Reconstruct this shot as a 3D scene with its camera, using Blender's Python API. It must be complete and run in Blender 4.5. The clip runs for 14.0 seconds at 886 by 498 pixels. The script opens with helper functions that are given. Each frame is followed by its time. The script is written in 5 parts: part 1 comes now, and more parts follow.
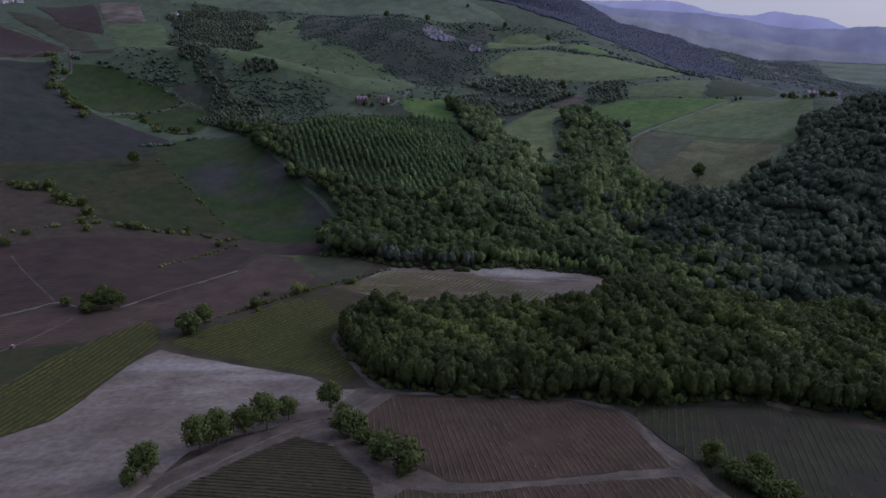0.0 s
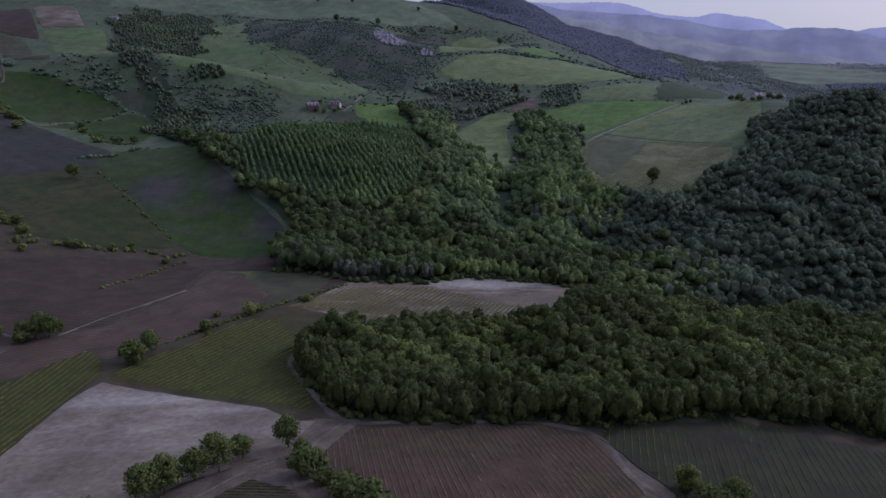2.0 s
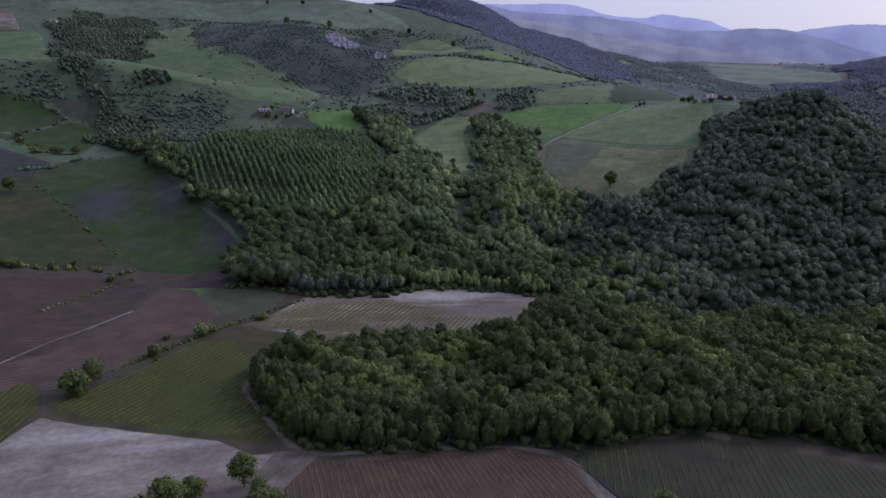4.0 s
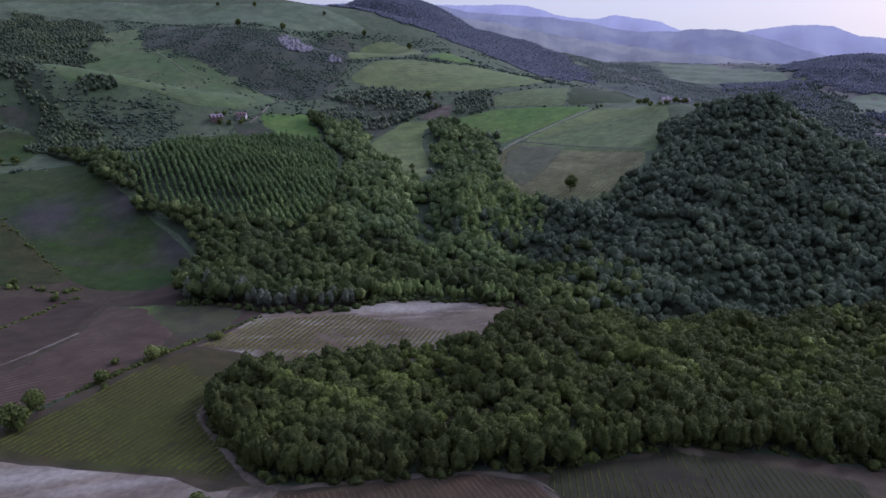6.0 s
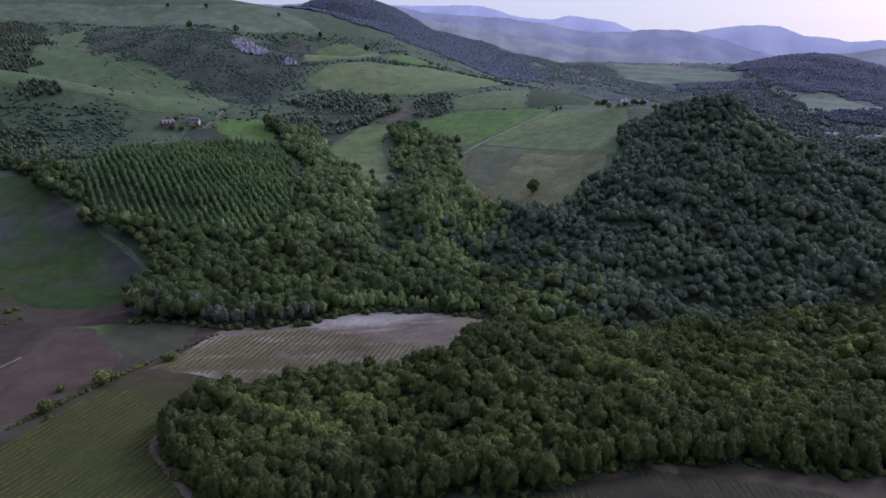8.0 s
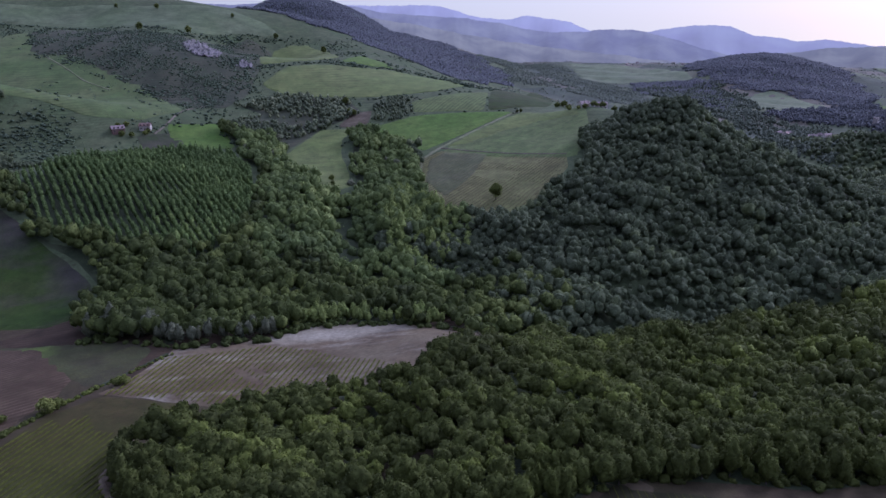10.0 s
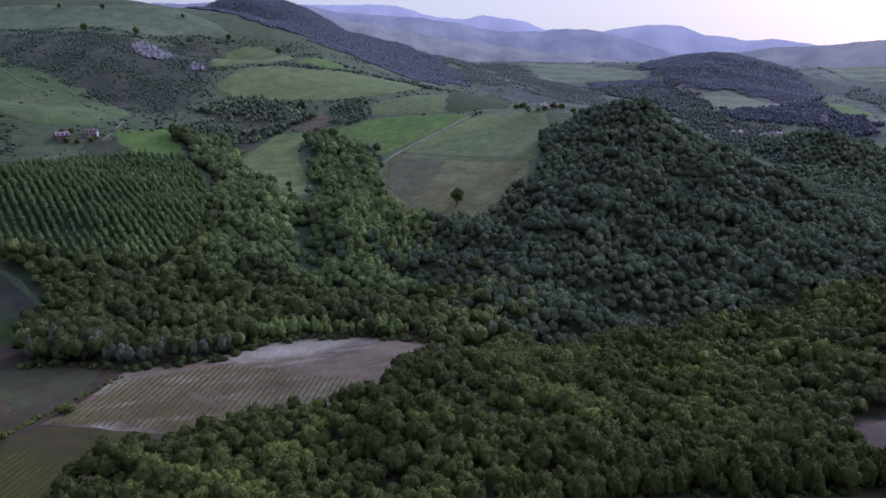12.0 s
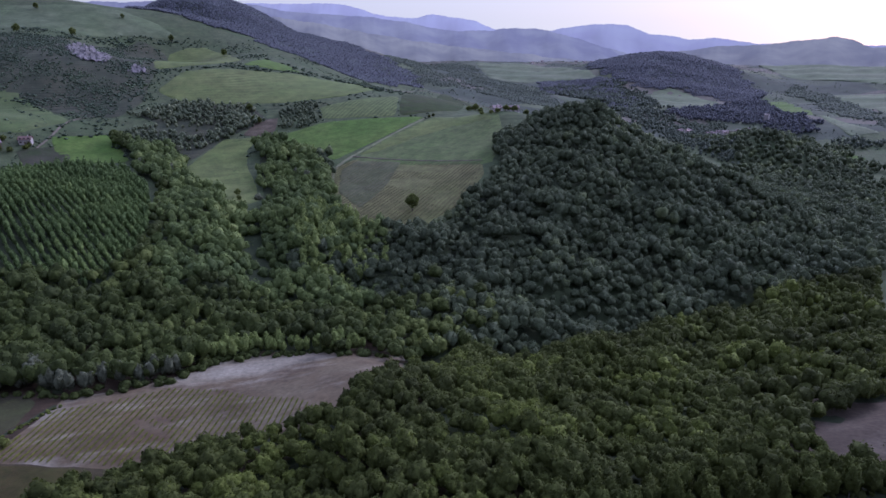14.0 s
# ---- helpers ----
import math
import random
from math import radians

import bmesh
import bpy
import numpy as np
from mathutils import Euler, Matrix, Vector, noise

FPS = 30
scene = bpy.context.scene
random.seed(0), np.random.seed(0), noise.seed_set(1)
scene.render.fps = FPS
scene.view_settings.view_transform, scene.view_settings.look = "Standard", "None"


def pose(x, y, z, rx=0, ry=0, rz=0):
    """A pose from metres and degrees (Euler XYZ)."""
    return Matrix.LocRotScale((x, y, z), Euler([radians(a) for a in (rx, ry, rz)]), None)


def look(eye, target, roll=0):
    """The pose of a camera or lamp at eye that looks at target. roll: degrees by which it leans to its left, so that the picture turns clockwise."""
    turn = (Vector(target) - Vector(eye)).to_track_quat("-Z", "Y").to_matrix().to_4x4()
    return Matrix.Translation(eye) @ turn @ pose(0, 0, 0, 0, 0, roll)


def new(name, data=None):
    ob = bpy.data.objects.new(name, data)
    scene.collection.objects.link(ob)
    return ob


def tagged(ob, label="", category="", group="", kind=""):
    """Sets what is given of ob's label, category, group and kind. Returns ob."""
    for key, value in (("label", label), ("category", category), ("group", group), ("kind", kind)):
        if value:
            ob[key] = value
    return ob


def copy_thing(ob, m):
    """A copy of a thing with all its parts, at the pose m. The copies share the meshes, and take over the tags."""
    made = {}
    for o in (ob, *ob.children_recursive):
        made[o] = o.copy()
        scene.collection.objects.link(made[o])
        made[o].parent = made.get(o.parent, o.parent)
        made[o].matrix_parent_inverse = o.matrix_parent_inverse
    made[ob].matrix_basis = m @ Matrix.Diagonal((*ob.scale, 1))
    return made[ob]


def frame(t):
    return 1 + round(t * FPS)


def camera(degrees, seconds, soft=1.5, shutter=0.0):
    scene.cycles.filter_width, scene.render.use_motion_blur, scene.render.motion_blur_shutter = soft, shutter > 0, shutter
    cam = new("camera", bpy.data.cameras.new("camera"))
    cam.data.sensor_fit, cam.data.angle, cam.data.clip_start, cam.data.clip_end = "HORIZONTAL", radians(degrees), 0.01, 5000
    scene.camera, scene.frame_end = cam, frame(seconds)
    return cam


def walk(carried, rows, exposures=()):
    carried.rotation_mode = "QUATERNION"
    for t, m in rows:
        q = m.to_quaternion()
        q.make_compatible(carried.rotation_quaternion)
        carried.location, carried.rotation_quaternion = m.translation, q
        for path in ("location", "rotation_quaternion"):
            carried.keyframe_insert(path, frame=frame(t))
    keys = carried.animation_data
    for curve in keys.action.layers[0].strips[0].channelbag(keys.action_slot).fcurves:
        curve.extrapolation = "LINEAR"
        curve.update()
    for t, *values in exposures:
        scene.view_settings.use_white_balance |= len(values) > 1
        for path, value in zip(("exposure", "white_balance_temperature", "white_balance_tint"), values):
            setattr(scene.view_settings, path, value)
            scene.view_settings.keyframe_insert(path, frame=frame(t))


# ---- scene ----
cam = camera(65.59, 14.0, 1.55)
# seconds, x, y, z, pitch, heading to the right, lean
ROWS = [
    (0.0, 0.00, 0.00, 128.00, -18.214, 0.000, -0.149),
    (0.5, -0.33, 2.47, 128.66, -18.184, 0.981, -0.188),
    (1.0, -0.62, 4.91, 129.29, -18.158, 1.962, -0.225),
    (1.5, -0.87, 7.31, 129.91, -18.134, 2.938, -0.261),
    (2.0, -1.08, 9.68, 130.50, -18.112, 3.906, -0.294),
    (2.5, -1.25, 12.01, 131.08, -18.093, 4.862, -0.325),
    (3.0, -1.38, 14.32, 131.65, -18.076, 5.807, -0.355),
    (3.5, -1.47, 16.59, 132.20, -18.062, 6.739, -0.382),
    (4.0, -1.52, 18.85, 132.74, -18.050, 7.658, -0.408),
    (4.5, -1.53, 21.08, 133.27, -18.041, 8.564, -0.432),
    (5.0, -1.50, 23.29, 133.79, -18.034, 9.460, -0.454),
    (5.5, -1.44, 25.48, 134.30, -18.029, 10.345, -0.474),
    (6.0, -1.34, 27.65, 134.81, -18.028, 11.220, -0.492),
    (6.5, -1.20, 29.81, 135.32, -18.028, 12.087, -0.508),
    (7.0, -1.02, 31.95, 135.82, -18.031, 12.946, -0.522),
    (7.5, -0.81, 34.09, 136.32, -18.037, 13.799, -0.534),
    (8.0, -0.57, 36.22, 136.83, -18.045, 14.647, -0.544),
    (8.5, -0.28, 38.34, 137.34, -18.056, 15.491, -0.553),
    (9.0, 0.03, 40.45, 137.85, -18.069, 16.332, -0.559),
    (9.5, 0.38, 42.57, 138.37, -18.084, 17.173, -0.563),
    (10.0, 0.77, 44.68, 138.90, -18.102, 18.017, -0.566),
    (10.5, 1.19, 46.80, 139.44, -18.123, 18.865, -0.567),
    (11.0, 1.64, 48.92, 139.99, -18.146, 19.724, -0.565),
    (11.5, 2.13, 51.05, 140.56, -18.171, 20.597, -0.562),
    (12.0, 2.65, 53.18, 141.14, -18.199, 21.493, -0.557),
    (12.5, 3.20, 55.33, 141.73, -18.229, 22.421, -0.550),
    (13.0, 3.78, 57.49, 142.35, -18.262, 23.391, -0.541),
    (13.5, 4.39, 59.66, 142.99, -18.298, 24.417, -0.530),
    (14.0, 5.04, 61.85, 143.64, -18.336, 25.516, -0.517),
]
PATH = [(t, pose(x, y, z, 90, 0, -h) @ pose(0, 0, 0, p, 0, 0) @ pose(0, 0, 0, 0, 0, r)) for t, x, y, z, p, h, r in ROWS]
EXPOSE = [(t, e, 5180.0, 38.0) for t, e in ((0.0, -0.56), (3.0, -0.2), (6.5, 0.06), (11.0, 0.1), (14.0, 0.12))]
walk(cam, PATH, EXPOSE)

# ---- light: an evening under thin cloud, the sun low behind the far hills ----
SUN_HEADING, SUN_UP = 66.0, 30.0
world = bpy.data.worlds.new("evening_sky")
scene.world = world
world.use_nodes = True
wn, wl = world.node_tree.nodes, world.node_tree.links
sky = wn.new("ShaderNodeTexSky")
sky.sky_type, sky.sun_disc = "NISHITA", False
sky.sun_elevation, sky.sun_rotation = radians(7.0), radians(SUN_HEADING)
sky.dust_density, sky.air_density, sky.ozone_density = 1.2, 1.0, 2.0
veil = wn.new("ShaderNodeRGB")
veil.outputs[0].default_value = (6.5, 6.85, 8.2, 1)
blend = wn.new("ShaderNodeMix")
blend.data_type = "RGBA"
blend.inputs[0].default_value = 0.80
wl.new(sky.outputs[0], blend.inputs[6])
wl.new(blend.outputs[2], wn["Background"].inputs[0])
way = wn.new("ShaderNodeTexCoord")
axes = wn.new("ShaderNodeSeparateXYZ")
wl.new(way.outputs["Generated"], axes.inputs[0])
low = wn.new("ShaderNodeMapRange")
low.inputs[1].default_value, low.inputs[2].default_value = -0.03, 0.22
wl.new(axes.outputs[2], low.inputs[0])
dusk = wn.new("ShaderNodeMix")
dusk.data_type = "RGBA"
dusk.inputs[6].default_value = (7.1, 7.6, 6.2, 1)
wl.new(low.outputs[0], dusk.inputs[0])
wl.new(veil.outputs[0], dusk.inputs[7])
wl.new(dusk.outputs[2], blend.inputs[7])
rise = wn.new("ShaderNodeMapRange")
rise.inputs[1].default_value, rise.inputs[2].default_value, rise.inputs[3].default_value, rise.inputs[4].default_value = 0.05, 0.9, 0.095, 0.25
wl.new(axes.outputs[2], rise.inputs[0])
toward = wn.new("ShaderNodeVectorMath")
toward.operation = "DOT_PRODUCT"
toward.inputs[1].default_value = (math.sin(radians(SUN_HEADING)), math.cos(radians(SUN_HEADING)), 0)
wl.new(way.outputs["Generated"], toward.inputs[0])
glow = wn.new("ShaderNodeMapRange")
glow.inputs[1].default_value, glow.inputs[2].default_value, glow.inputs[3].default_value, glow.inputs[4].default_value = -0.9, 0.9, 0.24, 1.15
wl.new(toward.outputs["Value"], glow.inputs[0])
power = wn.new("ShaderNodeMath")
power.operation = "MULTIPLY"
wl.new(rise.outputs[0], power.inputs[0])
wl.new(glow.outputs[0], power.inputs[1])
wl.new(power.outputs[0], wn["Background"].inputs[1])
sun = new("sun", bpy.data.lights.new("sun", "SUN"))
sun.data.energy, sun.data.angle, sun.data.color = 2.1, radians(18), (1.0, 0.93, 0.86)
a, b = radians(SUN_HEADING), radians(SUN_UP)
sun.matrix_world = look((math.sin(a) * math.cos(b) * 500, math.cos(a) * math.cos(b) * 500, 300 + math.sin(b) * 500), (0, 0, 300))

# ---- materials ----


def nodes_of(name):
    m = bpy.data.materials.new(name)
    m.use_nodes = True
    n, l = m.node_tree.nodes, m.node_tree.links
    return m, n, l, n["Principled BSDF"]


def noise_node(n, l, scale, detail=4.0, rough=0.55, vector=None):
    t = n.new("ShaderNodeTexNoise")
    t.inputs["Scale"].default_value, t.inputs["Detail"].default_value, t.inputs["Roughness"].default_value = scale, detail, rough
    l.new(vector, t.inputs["Vector"])
    return t


def step_node(n, l, value, lo, hi):
    r = n.new("ShaderNodeMapRange")
    r.inputs[1].default_value, r.inputs[2].default_value = lo, hi
    l.new(value, r.inputs[0])
    return r.outputs[0]


def mix_node(n, l, fac, c1, c2):
    x = n.new("ShaderNodeMix")
    x.data_type = "RGBA"
    for s, c in ((x.inputs[6], c1), (x.inputs[7], c2)):
        if isinstance(c, tuple):
            s.default_value = (*c, 1)
        else:
            l.new(c, s)
    if isinstance(fac, float):
        x.inputs[0].default_value = fac
    else:
        l.new(fac, x.inputs[0])
    return x.outputs[2]


def soil(name, c1, c2, c3, big=0.03, small=0.6, furrow=None, bump=0.5, track=None, terrace=0.0, spots=(), quilt=()):
    """Open ground: two colours in broad patches, a third in fine ones; furrow: (angle, spacing, colour, share)."""
    m, n, l, bsdf = nodes_of(name)
    where = n.new("ShaderNodeNewGeometry").outputs["Position"]
    broad = noise_node(n, l, big, 5, 0.6, where)
    fine = noise_node(n, l, small, 6, 0.7, where)
    grain = noise_node(n, l, small * 7, 3, 0.6, where)
    col = mix_node(n, l, step_node(n, l, broad.outputs[0], 0.38, 0.62), c1, c2)
    col = mix_node(n, l, step_node(n, l, fine.outputs[0], 0.48, 0.72), col, c3)
    if track:
        pull = n.new("ShaderNodeMapping")
        pull.inputs["Rotation"].default_value, pull.inputs["Scale"].default_value = (0, 0, -radians(track[0])), (0.4, 1, 1)
        l.new(where, pull.inputs["Vector"])
        marks = noise_node(n, l, track[1], 6, 0.7, pull.outputs[0])
        col = mix_node(n, l, step_node(n, l, marks.outputs[0], 0.5, 0.72), col, track[2])
    if quilt:
        cells = n.new("ShaderNodeTexVoronoi")
        cells.inputs["Scale"].default_value = quilt[0]
        l.new(where, cells.inputs["Vector"])
        pick = n.new("ShaderNodeSeparateColor")
        l.new(cells.outputs["Color"], pick.inputs[0])
        for k, tone in enumerate(quilt[1:]):
            col = mix_node(n, l, step_node(n, l, pick.outputs[k % 3], 0.62, 0.64), col, tone)
    if terrace:
        high = n.new("ShaderNodeTexWave")
        high.bands_direction = "Z"
        high.inputs["Scale"].default_value, high.inputs["Distortion"].default_value = 0.16, 5.0
        high.inputs["Detail"].default_value, high.inputs["Detail Scale"].default_value = 3.0, 0.25
        l.new(where, high.inputs["Vector"])
        patch = noise_node(n, l, 0.012, 4, 0.6, where)
        f = n.new("ShaderNodeMath")
        f.operation = "MULTIPLY"
        l.new(step_node(n, l, high.outputs[1], 0.55, 0.95), f.inputs[0])
        l.new(step_node(n, l, patch.outputs[0], 0.42, 0.68), f.inputs[1])
        g = n.new("ShaderNodeMath")
        g.operation, g.inputs[1].default_value = "MULTIPLY", terrace
        l.new(f.outputs[0], g.inputs[0])
        col = mix_node(n, l, g.outputs[0], col, tuple(0.55 * c for c in c3))
        tuft = noise_node(n, l, 0.16, 6, 0.75, where)
        h = n.new("ShaderNodeMath")
        h.operation = "MULTIPLY"
        l.new(step_node(n, l, tuft.outputs[0], 0.53, 0.66), h.inputs[0])
        l.new(step_node(n, l, noise_node(n, l, 0.009, 4, 0.6, where).outputs[0], 0.38, 0.62), h.inputs[1])
        k = n.new("ShaderNodeMath")
        k.operation, k.inputs[1].default_value = "MULTIPLY", terrace
        l.new(h.outputs[0], k.inputs[0])
        col = mix_node(n, l, k.outputs[0], col, tuple(0.5 * c for c in c3))
        dry = noise_node(n, l, 0.035, 6, 0.7, where)
        d = n.new("ShaderNodeMath")
        d.operation, d.inputs[1].default_value = "MULTIPLY", 0.5 * terrace
        l.new(step_node(n, l, dry.outputs[0], 0.5, 0.7), d.inputs[0])
        col = mix_node(n, l, d.outputs[0], col, (c2[0] * 1.35, c2[1] * 1.15, c2[2] * 1.1))
    for spot in spots:
        gap = n.new("ShaderNodeMapping")
        gap.inputs["Location"].default_value = (-spot[0] / spot[2], -spot[1] / spot[3], 0)
        gap.inputs["Scale"].default_value = (1 / spot[2], 1 / spot[3], 0)
        l.new(where, gap.inputs["Vector"])
        size = n.new("ShaderNodeVectorMath")
        size.operation = "LENGTH"
        l.new(gap.outputs[0], size.inputs[0])
        ragged = noise_node(n, l, 0.09, 5, 0.65, where)
        e = n.new("ShaderNodeMath")
        e.operation, e.inputs[1].default_value = "MULTIPLY_ADD", 1.6
        l.new(ragged.outputs[0], e.inputs[0])
        l.new(size.outputs["Value"], e.inputs[2])
        f = n.new("ShaderNodeMapRange")
        f.inputs[1].default_value, f.inputs[2].default_value, f.inputs[3].default_value, f.inputs[4].default_value = 1.1, 2.2, 1.0, 0.0
        l.new(e.outputs[0], f.inputs[0])
        col = mix_node(n, l, f.outputs[0], col, spot[4])
    if furrow:
        turn = n.new("ShaderNodeMapping")
        turn.inputs["Rotation"].default_value = (0, 0, -radians(furrow[0]))
        l.new(where, turn.inputs["Vector"])
        wob = noise_node(n, l, 0.05, 2, 0.5, where)
        wave = n.new("ShaderNodeTexWave")
        wave.bands_direction = "Y"
        wave.inputs["Scale"].default_value, wave.inputs["Distortion"].default_value = 0.314 / furrow[1], 0.6
        wave.inputs["Detail"].default_value = 1.0
        l.new(turn.outputs[0], wave.inputs["Vector"])
        f = n.new("ShaderNodeMath")
        f.operation = "MULTIPLY"
        l.new(step_node(n, l, wave.outputs[1], 0.3, 0.9), f.inputs[0])
        share = n.new("ShaderNodeMath")
        share.operation, share.inputs[1].default_value = "MULTIPLY", furrow[3] * 2
        l.new(step_node(n, l, wob.outputs[0], 0.25, 0.75), share.inputs[0])
        l.new(share.outputs[0], f.inputs[1])
        col = mix_node(n, l, f.outputs[0], col, furrow[2])
    dark = n.new("ShaderNodeHueSaturation")
    l.new(col, dark.inputs["Color"])
    dark.inputs["Saturation"].default_value = 1.0
    v = n.new("ShaderNodeMapRange")
    v.inputs[1].default_value, v.inputs[2].default_value, v.inputs[3].default_value, v.inputs[4].default_value = 0.25, 0.75, 0.72, 1.28
    l.new(grain.outputs[0], v.inputs[0])
    mid = noise_node(n, l, small * 0.4, 5, 0.65, where)
    v2 = n.new("ShaderNodeMapRange")
    v2.inputs[1].default_value, v2.inputs[2].default_value, v2.inputs[3].default_value, v2.inputs[4].default_value = 0.3, 0.7, 0.72, 1.28
    l.new(mid.outputs[0], v2.inputs[0])
    both = n.new("ShaderNodeMath")
    both.operation = "MULTIPLY"
    l.new(v.outputs[0], both.inputs[0])
    l.new(v2.outputs[0], both.inputs[1])
    l.new(both.outputs[0], dark.inputs["Value"])
    l.new(dark.outputs[0], bsdf.inputs["Base Color"])
    bsdf.inputs["Roughness"].default_value = 0.95
    bsdf.inputs["Specular IOR Level"].default_value = 0.15
    b = n.new("ShaderNodeBump")
    b.inputs["Strength"].default_value, b.inputs["Distance"].default_value = bump, 0.4
    l.new(fine.outputs[0], b.inputs["Height"])
    l.new(b.outputs[0], bsdf.inputs["Normal"])
    return m


def foliage(name, dark, mid, light, spread=0.26, clumps=0.45):
    """Leaves: each tree has its own tint, each clump varies, stands of trees differ."""
    m, n, l, bsdf = nodes_of(name)
    geo = n.new("ShaderNodeNewGeometry")
    tint = n.new("ShaderNodeAttribute")
    tint.attribute_name = "tint"
    own = n.new("ShaderNodeObjectInfo")
    stand = noise_node(n, l, 0.022, 3, 0.55, geo.outputs["Position"])
    add = n.new("ShaderNodeMath")
    add.operation, add.inputs[1].default_value = "MULTIPLY_ADD", 0.42
    wide = n.new("ShaderNodeMapRange")
    wide.inputs[1].default_value, wide.inputs[2].default_value, wide.inputs[3].default_value, wide.inputs[4].default_value = 0.3, 0.7, 0.2, 0.95
    l.new(stand.outputs[0], wide.inputs[0])
    l.new(tint.outputs["Fac"], add.inputs[0])
    l.new(wide.outputs[0], add.inputs[2])
    more = n.new("ShaderNodeMath")
    more.operation, more.inputs[1].default_value = "MULTIPLY_ADD", spread
    l.new(geo.outputs["Random Per Island"], more.inputs[0])
    l.new(add.outputs[0], more.inputs[2])
    last = n.new("ShaderNodeMath")
    last.operation, last.inputs[1].default_value = "MULTIPLY_ADD", 0.2
    l.new(own.outputs["Random"], last.inputs[0])
    l.new(more.outputs[0], last.inputs[2])
    ramp = n.new("ShaderNodeValToRGB")
    e = ramp.color_ramp.elements
    e[0].position, e[0].color = 0.55, (*dark, 1)
    e[1].position, e[1].color = 1.35, (*light, 1)
    x = e.new(0.9)
    x.color = (*mid, 1)
    half = n.new("ShaderNodeMath")
    half.operation, half.inputs[1].default_value = "MULTIPLY", 0.75
    e[0].position, x.position, e[1].position = 0.38, 0.66, 0.98
    l.new(last.outputs[0], half.inputs[0])
    l.new(half.outputs[0], ramp.inputs[0])
    clump = noise_node(n, l, 0.75, 4, 0.75, geo.outputs["Position"])
    shade = n.new("ShaderNodeMapRange")
    shade.inputs[1].default_value, shade.inputs[2].default_value, shade.inputs[3].default_value, shade.inputs[4].default_value = 0.3, 0.7, 1 - clumps, 1 + clumps
    l.new(clump.outputs[0], shade.inputs[0])
    vary = n.new("ShaderNodeHueSaturation")
    l.new(shade.outputs[0], vary.inputs["Value"])
    l.new(ramp.outputs[0], vary.inputs["Color"])
    ramp = vary
    relief = n.new("ShaderNodeBump")
    relief.inputs["Strength"].default_value, relief.inputs["Distance"].default_value = 0.6, 0.5
    l.new(clump.outputs[0], relief.inputs["Height"])
    l.new(relief.outputs[0], bsdf.inputs["Normal"])
    l.new(ramp.outputs[0], bsdf.inputs["Base Color"])
    bsdf.inputs["Roughness"].default_value = 0.75
    bsdf.inputs["Specular IOR Level"].default_value = 0.1
    glow = n.new("ShaderNodeBsdfTranslucent")
    l.new(ramp.outputs[0], glow.inputs[0])
    both = n.new("ShaderNodeMixShader")
    both.inputs[0].default_value = 0.34
    l.new(bsdf.outputs[0], both.inputs[1])
    l.new(glow.outputs[0], both.inputs[2])
    l.new(both.outputs[0], n["Material Output"].inputs[0])
    return m


def plain(name, c1, c2, scale=1.0, rough=0.8, metal=0.0):
    m, n, l, bsdf = nodes_of(name)
    where = n.new("ShaderNodeNewGeometry").outputs["Position"]
    a = noise_node(n, l, scale, 5, 0.65, where)
    col = mix_node(n, l, step_node(n, l, a.outputs[0], 0.35, 0.65), c1, c2)
    l.new(col, bsdf.inputs["Base Color"])
    bsdf.inputs["Roughness"].default_value, bsdf.inputs["Metallic"].default_value = rough, metal
    b = n.new("ShaderNodeBump")
    b.inputs["Strength"].default_value = 0.3
    l.new(a.outputs[0], b.inputs["Height"])
    l.new(b.outputs[0], bsdf.inputs["Normal"])
    return m


def haze_hill(name, c1, c2, glow, scale=0.004):
    """Hills kilometres away; the evening haze is put into their colour and emission."""
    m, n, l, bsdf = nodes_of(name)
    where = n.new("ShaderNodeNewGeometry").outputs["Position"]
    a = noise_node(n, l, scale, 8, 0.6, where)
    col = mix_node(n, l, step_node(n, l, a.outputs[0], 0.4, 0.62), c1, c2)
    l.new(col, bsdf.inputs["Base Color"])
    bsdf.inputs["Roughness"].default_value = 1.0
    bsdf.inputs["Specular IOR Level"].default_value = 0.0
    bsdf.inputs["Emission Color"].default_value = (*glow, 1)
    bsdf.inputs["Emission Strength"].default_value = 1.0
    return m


M = {}
M["land"] = soil("rough_pasture", (0.052, 0.077, 0.031), (0.067, 0.085, 0.040), (0.041, 0.058, 0.025), 0.018, 0.22, terrace=0.65)
M["meadow"] = soil("meadow_grass", (0.062, 0.099, 0.030), (0.086, 0.109, 0.041), (0.051, 0.074, 0.027), 0.014, 0.2, terrace=0.55)
M["bright"] = soil("young_grass", (0.059, 0.112, 0.018), (0.075, 0.119, 0.023), (0.048, 0.094, 0.015), 0.025, 0.3)
# paler, bluer grass for far fields: haze put into the colour
M["fargrass"] = soil("hazed_far_grass", (0.092, 0.123, 0.062), (0.111, 0.133, 0.075), (0.077, 0.103, 0.056), 0.008, 0.06, terrace=0.35)
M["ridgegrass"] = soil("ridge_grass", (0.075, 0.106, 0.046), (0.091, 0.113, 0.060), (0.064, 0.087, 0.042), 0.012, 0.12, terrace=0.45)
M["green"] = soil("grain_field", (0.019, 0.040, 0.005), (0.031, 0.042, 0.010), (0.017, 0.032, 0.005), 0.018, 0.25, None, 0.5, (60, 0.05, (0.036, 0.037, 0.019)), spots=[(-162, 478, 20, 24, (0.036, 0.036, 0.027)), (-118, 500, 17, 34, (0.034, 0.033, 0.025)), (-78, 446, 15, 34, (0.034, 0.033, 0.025))])
